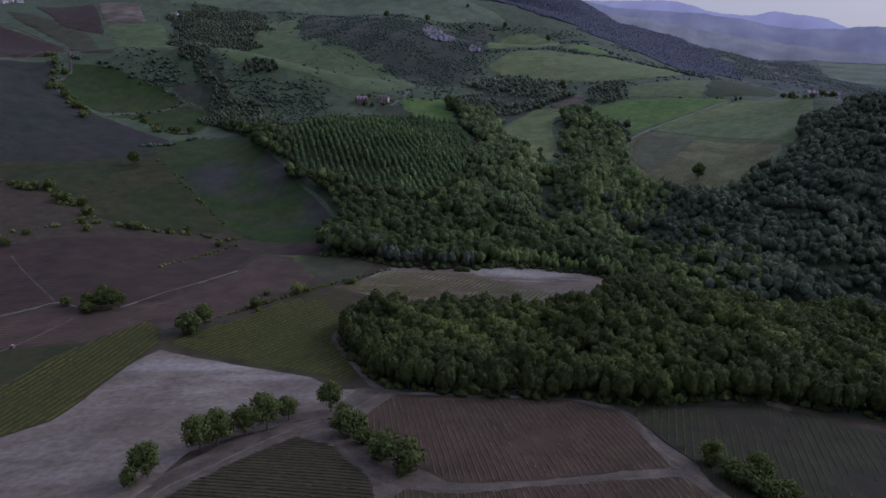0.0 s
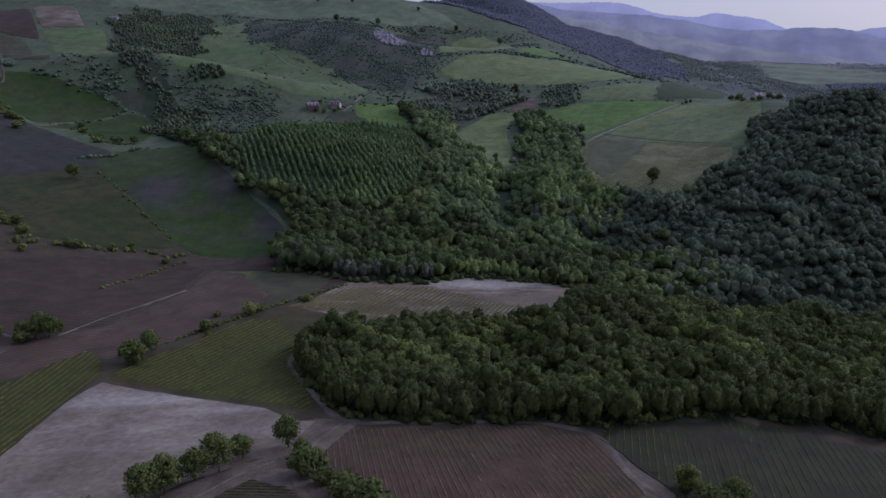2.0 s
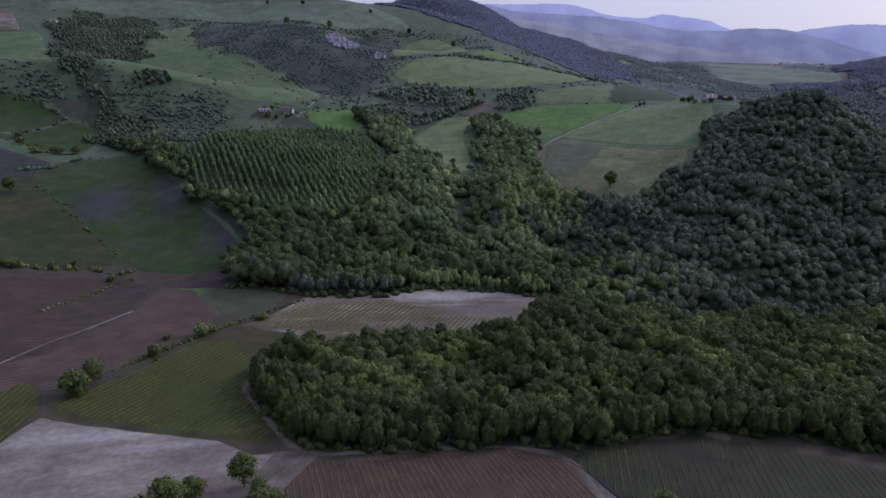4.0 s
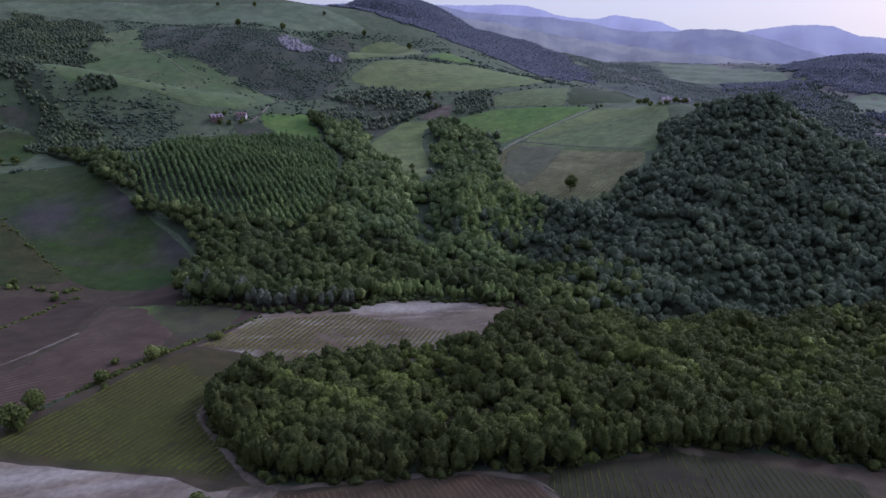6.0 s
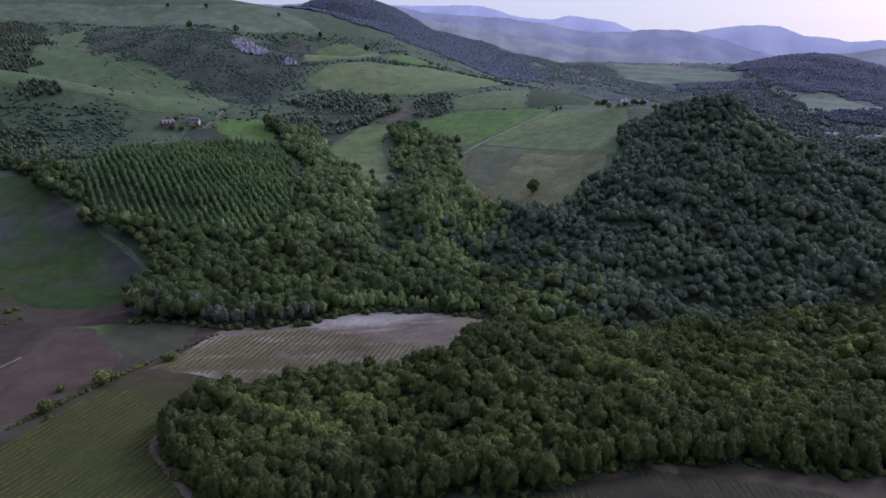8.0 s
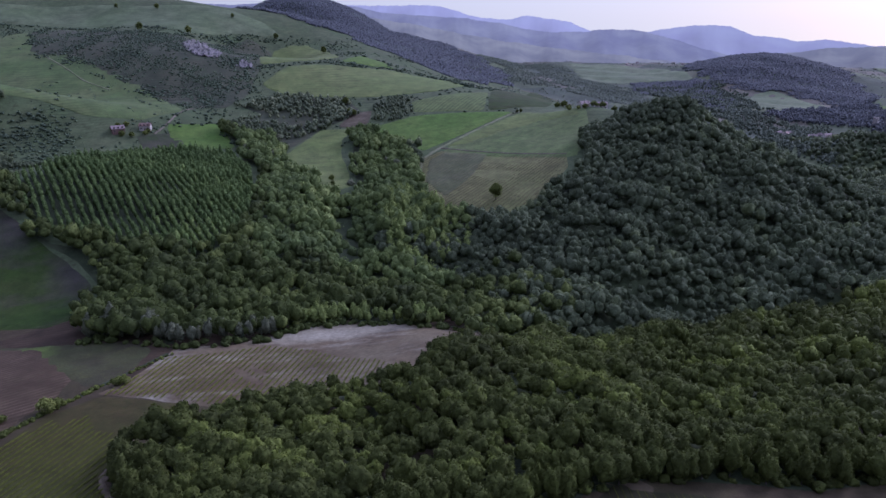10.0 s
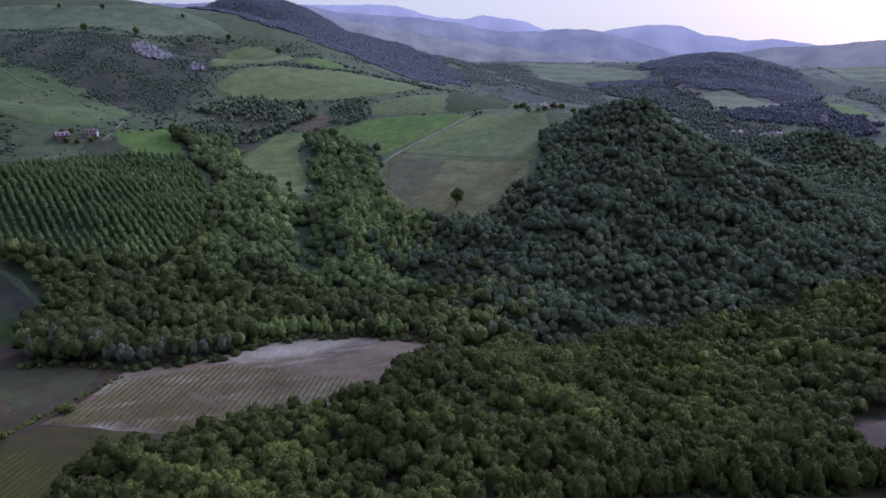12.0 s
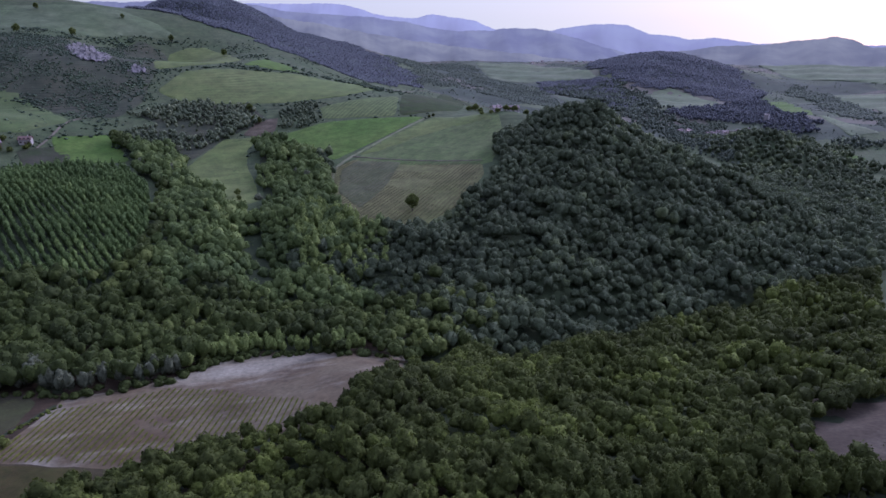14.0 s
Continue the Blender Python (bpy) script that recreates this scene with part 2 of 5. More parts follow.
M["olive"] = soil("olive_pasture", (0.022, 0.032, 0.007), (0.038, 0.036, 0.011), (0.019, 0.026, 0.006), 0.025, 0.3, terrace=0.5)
M["plough"] = soil("ploughed_earth", (0.052, 0.036, 0.020), (0.041, 0.028, 0.017), (0.043, 0.035, 0.017), 0.03, 0.3, (24, 2.6, (0.083, 0.061, 0.038), 0.55))
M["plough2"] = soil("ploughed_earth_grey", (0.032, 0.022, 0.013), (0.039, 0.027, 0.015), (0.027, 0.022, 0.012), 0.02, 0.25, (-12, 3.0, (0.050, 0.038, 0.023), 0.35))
M["pale"] = soil("bare_pale_clay", (0.167, 0.150, 0.100), (0.097, 0.076, 0.049), (0.118, 0.097, 0.063), 0.02, 0.07, None, 0.6, (35, 0.03, (0.195, 0.178, 0.129)), spots=[(-50, 186, 16, 12, (0.118, 0.096, 0.066)), (-80, 200, 24, 5, (0.205, 0.190, 0.140)), (-52, 189, 18, 3, (0.190, 0.172, 0.128))])
M["chalk"] = soil("stony_pale_earth", (0.115, 0.098, 0.059), (0.072, 0.053, 0.030), (0.090, 0.074, 0.042), 0.035, 0.08, None, 0.6, (67, 0.10, (0.180, 0.165, 0.120)), spots=[(40, 332, 34, 9, (0.225, 0.212, 0.155)), (-34, 276, 9, 7, (0.225, 0.212, 0.155))])
M["vsoil"] = soil("vineyard_soil", (0.054, 0.033, 0.018), (0.040, 0.030, 0.013), (0.060, 0.038, 0.021), 0.03, 0.4)
M["vgrass"] = soil("vineyard_grass", (0.034, 0.037, 0.009), (0.040, 0.033, 0.011), (0.026, 0.030, 0.007), 0.022, 0.4)
M["dim"] = soil("vineyard_soil_grassy", (0.041, 0.035, 0.017), (0.044, 0.034, 0.019), (0.034, 0.030, 0.012), 0.03, 0.4)
M["tan"] = soil("dry_vineyard_soil", (0.124, 0.123, 0.052), (0.094, 0.110, 0.038), (0.135, 0.131, 0.060), 0.012, 0.3, (31, 3.0, (0.088, 0.090, 0.035), 0.5))
M["strip"] = soil("striped_vineyard", (0.090, 0.122, 0.041), (0.087, 0.110, 0.036), (0.071, 0.099, 0.031), 0.02, 0.3, (50, 4.0, (0.059, 0.083, 0.026), 0.9))
M["road"] = soil("dirt_road", (0.101, 0.084, 0.057), (0.066, 0.054, 0.034), (0.050, 0.047, 0.022), 0.12, 0.35)
M["rock"] = soil("bare_grey_rock", (0.164, 0.154, 0.151), (0.119, 0.112, 0.106), (0.054, 0.057, 0.040), 0.05, 0.12, None, 1.0)
M["oak"] = foliage("oak_leaves", (0.046, 0.056, 0.017), (0.081, 0.102, 0.023), (0.131, 0.163, 0.034), 0.24)
M["hilloak"] = foliage("dark_oak_leaves", (0.074, 0.094, 0.051), (0.099, 0.126, 0.062), (0.142, 0.175, 0.078), clumps=0.42)
# darker than the upper valley leaves: shade is put into the colour
M["valley"] = foliage("shaded_valley_leaves", (0.046, 0.061, 0.020), (0.075, 0.100, 0.025), (0.133, 0.165, 0.045), clumps=0.42)
# upper-slope bushes: green shifted to blue, haze put into the colour
M["scrub"] = foliage("hazed_scrub_leaves", (0.064, 0.089, 0.056), (0.088, 0.122, 0.071), (0.124, 0.168, 0.093), clumps=0.25)
M["copse"] = foliage("copse_leaves", (0.095, 0.120, 0.070), (0.138, 0.168, 0.091), (0.209, 0.239, 0.131), clumps=0.30)
# far woods: haze is put into the leaf colour, paler and greyer
M["far"] = foliage("hazed_far_leaves", (0.098, 0.122, 0.089), (0.121, 0.148, 0.101), (0.148, 0.183, 0.120), 0.1, 0.12)
M["poplar"] = foliage("plantation_leaves", (0.086, 0.132, 0.045), (0.135, 0.196, 0.062), (0.192, 0.261, 0.081))
M["willow"] = foliage("silver_leaves", (0.114, 0.129, 0.079), (0.153, 0.170, 0.101), (0.197, 0.210, 0.125))
M["lime"] = foliage("light_green_leaves", (0.155, 0.204, 0.059), (0.196, 0.250, 0.072), (0.251, 0.303, 0.089))
M["vine"] = foliage("vine_leaves", (0.071, 0.084, 0.013), (0.091, 0.106, 0.017), (0.119, 0.129, 0.023))
M["young"] = foliage("young_vine_leaves", (0.134, 0.115, 0.066), (0.180, 0.154, 0.090), (0.216, 0.185, 0.113))
# far pasture leans to blue: a little haze is in the colour
M["farland"] = soil("hazed_far_pasture", (0.051, 0.072, 0.039), (0.064, 0.081, 0.046), (0.040, 0.056, 0.031), 0.006, 0.05, terrace=0.6, quilt=(0.0075, (0.083, 0.104, 0.053), (0.095, 0.090, 0.068), (0.043, 0.058, 0.039)))
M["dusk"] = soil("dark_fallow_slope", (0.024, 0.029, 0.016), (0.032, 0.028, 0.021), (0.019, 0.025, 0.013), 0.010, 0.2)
M["tanup"] = soil("dry_slope_grass", (0.089, 0.116, 0.042), (0.072, 0.113, 0.032), (0.104, 0.122, 0.050), 0.010, 0.3, (18, 3.6, (0.073, 0.083, 0.038), 0.4), terrace=0.3)
# ridge woods: blue-grey leaves, the haze painted into the colour
M["ridgeoak"] = foliage("hazed_ridge_leaves", (0.101, 0.109, 0.118), (0.117, 0.130, 0.135), (0.139, 0.155, 0.149), 0.1, 0.12)
M["upgrass"] = soil("slope_grass", (0.088, 0.121, 0.033), (0.109, 0.132, 0.044), (0.068, 0.098, 0.028), 0.010, 0.12, terrace=0.45)
M["tanleft"] = soil("thin_slope_grass", (0.066, 0.080, 0.034), (0.084, 0.088, 0.044), (0.058, 0.071, 0.030), 0.016, 0.3, (36, 3.4, (0.090, 0.086, 0.052), 0.5))
M["vinedim"] = foliage("dull_vine_leaves", (0.053, 0.056, 0.021), (0.070, 0.070, 0.026), (0.088, 0.085, 0.035))
M["fieldleaf"] = foliage("field_tree_leaves", (0.073, 0.094, 0.023), (0.118, 0.145, 0.035), (0.177, 0.205, 0.054))
M["ygrass"] = soil("yellow_green_grass", (0.040, 0.046, 0.017), (0.037, 0.034, 0.019), (0.048, 0.052, 0.017), 0.05, 0.2, spots=[(-84, 348, 9, 12, (0.075, 0.110, 0.022))])
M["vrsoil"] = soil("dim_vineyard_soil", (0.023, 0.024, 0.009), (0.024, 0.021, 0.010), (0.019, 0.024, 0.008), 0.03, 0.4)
M["roadpale"] = soil("pale_road", (0.128, 0.116, 0.086), (0.098, 0.086, 0.061), (0.071, 0.064, 0.040), 0.1, 0.35)
M["valleyfar"] = foliage("upper_valley_leaves", (0.086, 0.122, 0.043), (0.135, 0.181, 0.052), (0.215, 0.266, 0.084), clumps=0.42)
M["clay2"] = soil("grey_bare_earth", (0.060, 0.048, 0.033), (0.048, 0.037, 0.024), (0.073, 0.060, 0.040), 0.03, 0.08, None, 0.6, (20, 0.05, (0.095, 0.084, 0.062)))
M["trackgrass"] = soil("pale_track_grass", (0.125, 0.148, 0.066), (0.140, 0.145, 0.085), (0.105, 0.125, 0.056), 0.05, 0.4)
M["thin"] = soil("thin_bare_ground", (0.045, 0.045, 0.028), (0.029, 0.042, 0.016), (0.050, 0.047, 0.033), 0.06, 0.2)
M["scrubland"] = soil("rough_scrub_ground", (0.040, 0.050, 0.027), (0.056, 0.061, 0.036), (0.027, 0.036, 0.020), 0.03, 0.09, terrace=1.0)
# dark green ground under scrub and trees, shade included in the colour
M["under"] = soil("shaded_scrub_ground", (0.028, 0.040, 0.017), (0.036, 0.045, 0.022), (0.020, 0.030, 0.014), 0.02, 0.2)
M["bark"] = plain("bark", (0.060, 0.050, 0.042), (0.095, 0.082, 0.070), 3.0, 0.9)
M["wall"] = plain("pale_plaster", (0.62, 0.58, 0.53), (0.52, 0.48, 0.43), 0.7, 0.9)
M["stone"] = plain("old_stone", (0.420, 0.390, 0.350), (0.330, 0.300, 0.270), 0.9, 0.9)
M["brick"] = plain("old_brick", (0.140, 0.087, 0.066), (0.182, 0.122, 0.095), 0.8, 0.9)
M["tile"] = plain("roof_tiles", (0.143, 0.084, 0.065), (0.186, 0.124, 0.102), 1.2, 0.85)
M["greytile"] = plain("weathered_roof_tiles", (0.209, 0.165, 0.161), (0.165, 0.122, 0.113), 1.2, 0.85)
M["dark"] = plain("window_glass", (0.030, 0.033, 0.040), (0.050, 0.052, 0.060), 2.0, 0.2)
M["shutter"] = plain("wooden_shutter", (0.130, 0.090, 0.060), (0.170, 0.120, 0.085), 5.0, 0.7)

# ---- the lie of the land: broad swells and hollows ----
SWELLS = []


def hill(x, y, height, rx, ry):
    SWELLS.append((x, y, height, rx, ry))


LOW = 15.4
hill(-20, 83, 24.1, 188, 101)
hill(90, 255, 14.1, 40, 69)
hill(256, 284, -23.7, 179, 87)
hill(344, 476, 36.2, 116, 106)
hill(296, 712, 42.0, 179, 196)
hill(-244, 746, 53.9, 170, 58)
hill(-86, 544, 22.8, 101, 106)
hill(33, 1083, 113.3, 270, 289)
hill(77, 1055, -52.5, 96, 100)
hill(-421, 1162, 89.2, 278, 276)
hill(339, 1594, 107.6, 328, 442)
hill(-77, 819, -4.0, 101, 102)
hill(-521, 577, 56.8, 204, 212)
hill(763, 394, -53.5, 320, 389)
hill(1403, 1368, -66.7, 552, 575)
hill(82, 393, -16.4, 97, 81)
hill(-1105, 989, 159.7, 562, 722)
hill(-116, 415, -19.6, 79, 95)
hill(-218, 1295, 82.2, 372, 106)
hill(164, 1848, 129.0, 253, 221)
hill(1458, 1620, 84.5, 242, 251)
hill(326, 593, 17.2, 44, 46)
hill(350, 511, 19.5, 44, 34)
hill(727, 643, 29.3, 58, 59)
hill(-820, 1450, 75.0, 330, 260)
hill(440, 1700, -24.0, 110, 190)
hill(80, 1810, -16.0, 120, 150)
hill(150, 312, -9.0, 42, 20)
hill(225, 318, -8.0, 50, 20)
hill(178, 276, 6.0, 42, 24)
hill(118, 288, -4.0, 24, 20)
hill(72, 466, -11.0, 13, 42)
hill(46, 455, 4.5, 16, 40)
hill(100, 462, 4.0, 15, 38)
hill(116, 408, -6.0, 12, 26)


def land(x, y):
    """Height of the ground; x and y may be arrays."""
    z = np.full(np.shape(x), LOW, float)
    for cx, cy, h, rx, ry in SWELLS:
        z = z + h * np.exp(-((x - cx) / rx) ** 2 - ((y - cy) / ry) ** 2)
    d = np.clip((np.hypot(x, y) - 650) / 900, 0, 1)
    z = z + d * (5.0 * np.sin(x / 61 + 1.3 * np.sin(y / 97)) * np.sin(y / 73 + np.sin(x / 118)) + 2.0 * np.sin(x / 23 + y / 31))
    turn = np.arctan2(y - 505, x - 335)
    out = np.hypot(x - 335, y - 505)
    z = z + 6.0 * np.sin(turn * 9 + out / 40) * np.exp(-((out - 110) / 55) ** 2) * (0.5 + 0.5 * np.cos(turn + 0.9)) ** 2
    wood = np.clip((y - 188) / 20, 0, 1) * np.clip((x - 5) / 25, 0, 1) * np.clip((445 - y) / 25, 0, 1)
    wood = wood * (1 - np.clip((130 - x) / 20, 0, 1) * np.clip((y - 245) / 15, 0, 1) * np.clip((378 - y) / 12, 0, 1))
    z = z + wood * (3.2 * np.sin(x / 9.5 + 1.4 * np.sin(y / 17)) * np.sin(y / 12 + 1.2 * np.sin(x / 21)) + 1.2 * np.sin((x + 0.7 * y) / 6.5))
    far = np.clip((np.hypot(x, y) - 2300) / 2000, 0, 1)
    return z - 330 * far * far


def part(name, bm, material, parent=None, label=""):
    me = bpy.data.meshes.new(name)
    bm.to_mesh(me)
    bm.free()
    me.materials.append(material)
    ob = new(name, me)
    if parent is not None:
        ob.parent = parent
    return tagged(ob, label)


def mesh_of(name, verts, tris, material, smooth=False, tint=None, soft=None):
    """A mesh from arrays of corners and triangles."""
    me = bpy.data.meshes.new(name)
    verts, tris = np.asarray(verts, np.float32), np.asarray(tris, np.int32)
    me.vertices.add(len(verts))
    me.vertices.foreach_set("co", verts.ravel())
    me.loops.add(tris.size)
    me.loops.foreach_set("vertex_index", tris.ravel())
    me.polygons.add(len(tris))
    me.polygons.foreach_set("loop_start", np.arange(0, tris.size, tris.shape[1], dtype=np.int32))
    if smooth:
        me.polygons.foreach_set("use_smooth", np.ones(len(tris), bool))
    if tint is not None:
        at = me.attributes.new("tint", "FLOAT", "POINT")
        at.data.foreach_set("value", np.asarray(tint, np.float32))
    if soft is not None:
        me.polygons.foreach_set("use_smooth", np.ones(len(tris), bool))
        at = me.attributes.new("custom_normal", "FLOAT_VECTOR", "POINT")
        at.data.foreach_set("vector", np.asarray(soft, np.float32).ravel())
    me.materials.append(material)
    me.update(calc_edges=True)
    return me


def grid_tris(nx, ny):
    i = np.arange((nx - 1) * (ny - 1))
    r, c = i // (nx - 1), i % (nx - 1)
    a = r * nx + c
    return np.concatenate([np.stack([a, a + 1, a + nx + 1], 1), np.stack([a, a + nx + 1, a + nx], 1)])


def steps(lo, hi, near_lo, near_hi, fine, growth):
    """Places along an axis: fine between near_lo and near_hi, ever wider outside."""
    mid = list(np.arange(near_lo, near_hi + fine, fine))
    up, s = [mid[-1]], fine
    while up[-1] < hi:
        s = min(s * growth, 60)
        up.append(up[-1] + s)
    dn, s = [mid[0]], fine
    while dn[-1] > lo:
        s = min(s * growth, 60)
        dn.append(dn[-1] - s)
    return np.array(dn[:0:-1] + mid + up[1:])


def inside(poly, x, y):
    """Which of the places lie inside the outline."""
    x, y = np.asarray(x, float), np.asarray(y, float)
    odd = np.zeros(x.shape, bool)
    for (x0, y0), (x1, y1) in zip(poly, poly[1:] + poly[:1]):
        if y0 != y1:
            odd ^= ((y0 > y) != (y1 > y)) & (x < (x1 - x0) * (y - y0) / (y1 - y0) + x0)
    return odd


gx, gy = steps(-2600, 4300, -230, 330, 5.0, 1.04), steps(-700, 4700, 90, 640, 5.0, 1.04)
xx, yy = np.meshgrid(gx, gy)
ground = new("ground", mesh_of("ground", np.stack([xx.ravel(), yy.ravel(), land(xx, yy).ravel()], 1), grid_tris(len(gx), len(gy)), M["land"], True))
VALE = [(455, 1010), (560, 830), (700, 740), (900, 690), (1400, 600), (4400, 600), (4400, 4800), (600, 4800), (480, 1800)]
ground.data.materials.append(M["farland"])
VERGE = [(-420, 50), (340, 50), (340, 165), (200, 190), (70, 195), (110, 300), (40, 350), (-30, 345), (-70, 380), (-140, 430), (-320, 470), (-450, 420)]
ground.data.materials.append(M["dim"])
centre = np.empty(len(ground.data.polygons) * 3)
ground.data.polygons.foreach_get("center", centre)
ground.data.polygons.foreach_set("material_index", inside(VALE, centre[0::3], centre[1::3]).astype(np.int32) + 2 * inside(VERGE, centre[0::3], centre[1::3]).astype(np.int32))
tagged(ground, "rolling green pasture land of a hill valley", "ground", kind="structure")

# ---- fields, laid over the ground ----


def rounded(poly, turns=2):
    for _ in range(turns):
        nxt = []
        for (x0, y0), (x1, y1) in zip(poly, poly[1:] + poly[:1]):
            nxt += [(x0 * 0.93 + x1 * 0.07, y0 * 0.93 + y1 * 0.07), (x0 * 0.07 + x1 * 0.93, y0 * 0.07 + y1 * 0.93)]
        poly = nxt
    return poly


LAYER = [0]


def field(name, poly, material, label, category="field", cell=None, turns=1, lift=0.10, rough=0.0):
    """A patch of ground that follows the land, with slightly uneven edges."""
    xs, ys = [p[0] for p in poly], [p[1] for p in poly]
    span = max(max(xs) - min(xs), max(ys) - min(ys))
    cell = cell or max(4.0, span / 30)
    edge = []
    ring = rounded(poly, turns)
    for (x0, y0), (x1, y1) in zip(ring, ring[1:] + ring[:1]):
        k = max(1, int(math.hypot(x1 - x0, y1 - y0) / cell))
        for i in range(k):
            x, y = x0 + (x1 - x0) * i / k, y0 + (y1 - y0) * i / k
            w = cell * 0.22
            edge.append((x + w * noise.noise((x * 0.13, y * 0.13, 1)), y + w * noise.noise((x * 0.13, y * 0.13, 7))))
    bm = bmesh.new()
    f = bm.faces.new([bm.verts.new((x, y, 0)) for x, y in edge])
    bmesh.ops.triangulate(bm, faces=[f])
    for axis, lo, hi in ((0, min(xs), max(xs)), (1, min(ys), max(ys))):
        at = math.floor(lo / cell) * cell
        while at < hi + cell:
            co, no = [0, 0, 0], [0, 0, 0]
            co[axis], no[axis] = at, 1
            bmesh.ops.bisect_plane(bm, geom=bm.verts[:] + bm.edges[:] + bm.faces[:], plane_co=co, plane_no=no)
            at += cell
    LAYER[0] += 1
    away = math.hypot(sum(xs) / len(xs), sum(ys) / len(ys))
    up = lift + 0.012 * (LAYER[0] % 9) + max(0.0, away - 600) * 0.0012
    for v in bm.verts:
        v.co.z = float(land(v.co.x, v.co.y)) + (up if not v.is_boundary else up * 0.2 if away > 600 else 0.02)
    if rough:
        for v in bm.verts:
            x, y = v.co.x, v.co.y
            v.co.z += rough * (abs(noise.noise((x * 0.16, y * 0.05, 2))) * 2 + noise.noise((x * 0.4, y * 0.15, 5)))
    for g in bm.faces:
        g.smooth = not rough
        if g.normal.z < 0:
            g.normal_flip()
    return tagged(part(name, bm, material), label, category, kind="structure")


def ribbon(name, line, width, material, label, category="road", lift=0.3):
    """A track along a line of places."""
    pts = []
    for i in range(len(line) - 1):
        p = [Vector(line[max(i - 1, 0)]), Vector(line[i]), Vector(line[i + 1]), Vector(line[min(i + 2, len(line) - 1)])]
        k = max(2, int((p[2] - p[1]).length / 3))
        for j in range(k):
            t = j / k
            pts.append(0.5 * (2 * p[1] + (p[2] - p[0]) * t + (2 * p[0] - 5 * p[1] + 4 * p[2] - p[3]) * t * t + (3 * p[1] - p[0] - 3 * p[2] + p[3]) * t ** 3))
    pts.append(Vector(line[-1]))
    verts = []
    for i, p in enumerate(pts):
        d = (pts[min(i + 1, len(pts) - 1)] - pts[max(i - 1, 0)]).normalized()
        s = Vector((-d.y, d.x))
        for k in (-0.5, -0.17, 0.17, 0.5):
            w = width * k * (1 + 0.8 * noise.noise((p.x * 0.35, p.y * 0.35, 3 + 5 * k)))
            q = p + s * w
            verts.append((q.x, q.y, float(land(q.x, q.y)) + (lift if abs(k) < 0.3 else -0.05)))
    me = mesh_of(name, verts, grid_tris(4, len(pts)), material, True)
    return tagged(new(name, me), label, category, kind="structure")


def rows_in(owner, poly, angle, spacing, width, height, material, gaps=0.0, seed=1, name="vine_row"):
    """Vine rows across a field, each one a low uneven hedge of its own."""
    rng = np.random.default_rng(seed)
    ca, sa = math.cos(radians(angle)), math.sin(radians(angle))
    along = [x * ca + y * sa for x, y in poly]
    cross = [-x * sa + y * ca for x, y in poly]
    at = min(cross) + spacing * 0.5
    while at < max(cross):
        s = np.arange(min(along), max(along), 1.1)
        x, y = s * ca - at * sa, s * sa + at * ca
        ok = inside(poly, x, y)
        thin = np.sin(x / 9 + 1.5 * np.sin(y / 14)) * np.sin(y / 11 + 1.2 * np.sin(x / 17)) + 0.35 * np.sin(s * 0.9 + at * 2.1)
        ok &= thin < 1.1 - 2.0 * gaps
        ok &= rng.random(len(s)) > 0.004
        verts, tris = [], []
        run = []
        for k in range(len(s) + 1):
            if k < len(s) and ok[k]:
                run.append(k)
                continue
            if len(run) > 2:
                base = len(verts)
                for r in run:
                    ht = height * rng.uniform(0.45, 1.3) * (0.35 if r in (run[0], run[-1]) else 1)
                    wd = width * rng.uniform(0.5, 1.35) * (0.5 if r in (run[0], run[-1]) else 1)
                    g = float(land(x[r], y[r])) + 0.2
                    for o, h in ((-0.5, 0), (-0.42, ht * 0.75), (0.08, ht), (0.45, ht * 0.7), (0.5, 0)):
                        j = rng.uniform(-0.1, 0.1) * width
                        verts.append((x[r] - sa * (o * wd + j), y[r] + ca * (o * wd + j), g + h))
                tris += (grid_tris(5, len(run))[:, ::-1] + base).tolist()
            run = []
        if len(tris) > 6:
            me = mesh_of(name, verts, tris, material, False, np.repeat(rng.uniform(0.2, 0.9, len(verts) // 5), 5), np.tile((0.25 * sa, -0.25 * ca, 0.94), (len(verts), 1)))
            row = new(name, me)
            row.parent = owner
        at += spacing


FIELDS = {}


def lay(key, name, poly, material, label, **more):
    FIELDS[key] = (field(name, poly, M[material], label, **more), poly)


lay("margin", "rough_ground", [(-105, 374), (-64, 330), (-46, 307), (-38, 289), (38, 276), (118, 320), (133, 330), (77, 374), (38, 381), (-77, 392)], "plough2", "dark bare margin below the valley wood", lift=0.02)
lay("trackside", "bare_ground", [(-70, 100), (-63, 121), (-51, 142), (-34, 156), (-27, 180), (-12, 180), (-20, 160), (-10, 131), (3, 121), (28, 127), (58, 134), (60, 98)], "road", "bare trodden earth round the vineyard tracks", category="ground", lift=0.03)
lay("pale", "bare_field", [(-98, 216), (-93, 212), (-63, 199), (-42, 190), (-31, 179), (-24, 179), (-29, 167), (-31, 158), (-38, 154), (-49, 145), (-59, 136), (-60, 128), (-61, 121), (-63, 107), (-103, 110), (-121, 134), (-111, 149), (-103, 158), (-103, 184), (-102, 205)], "pale", "bare pale clay field with tyre marks")
lay("vgreen", "vineyard", [(-95, 216), (-100, 223), (-95, 232), (-77, 252), (-65, 277), (-49, 288), (-33, 280), (-19, 272), (-16, 258), (-33, 252), (-40, 240), (-41, 228), (-36, 216), (-26, 192), (-28, 184), (-39, 190), (-63, 200)], "vgrass", "green vineyard in fine rows beside the wood", category="vineyard")
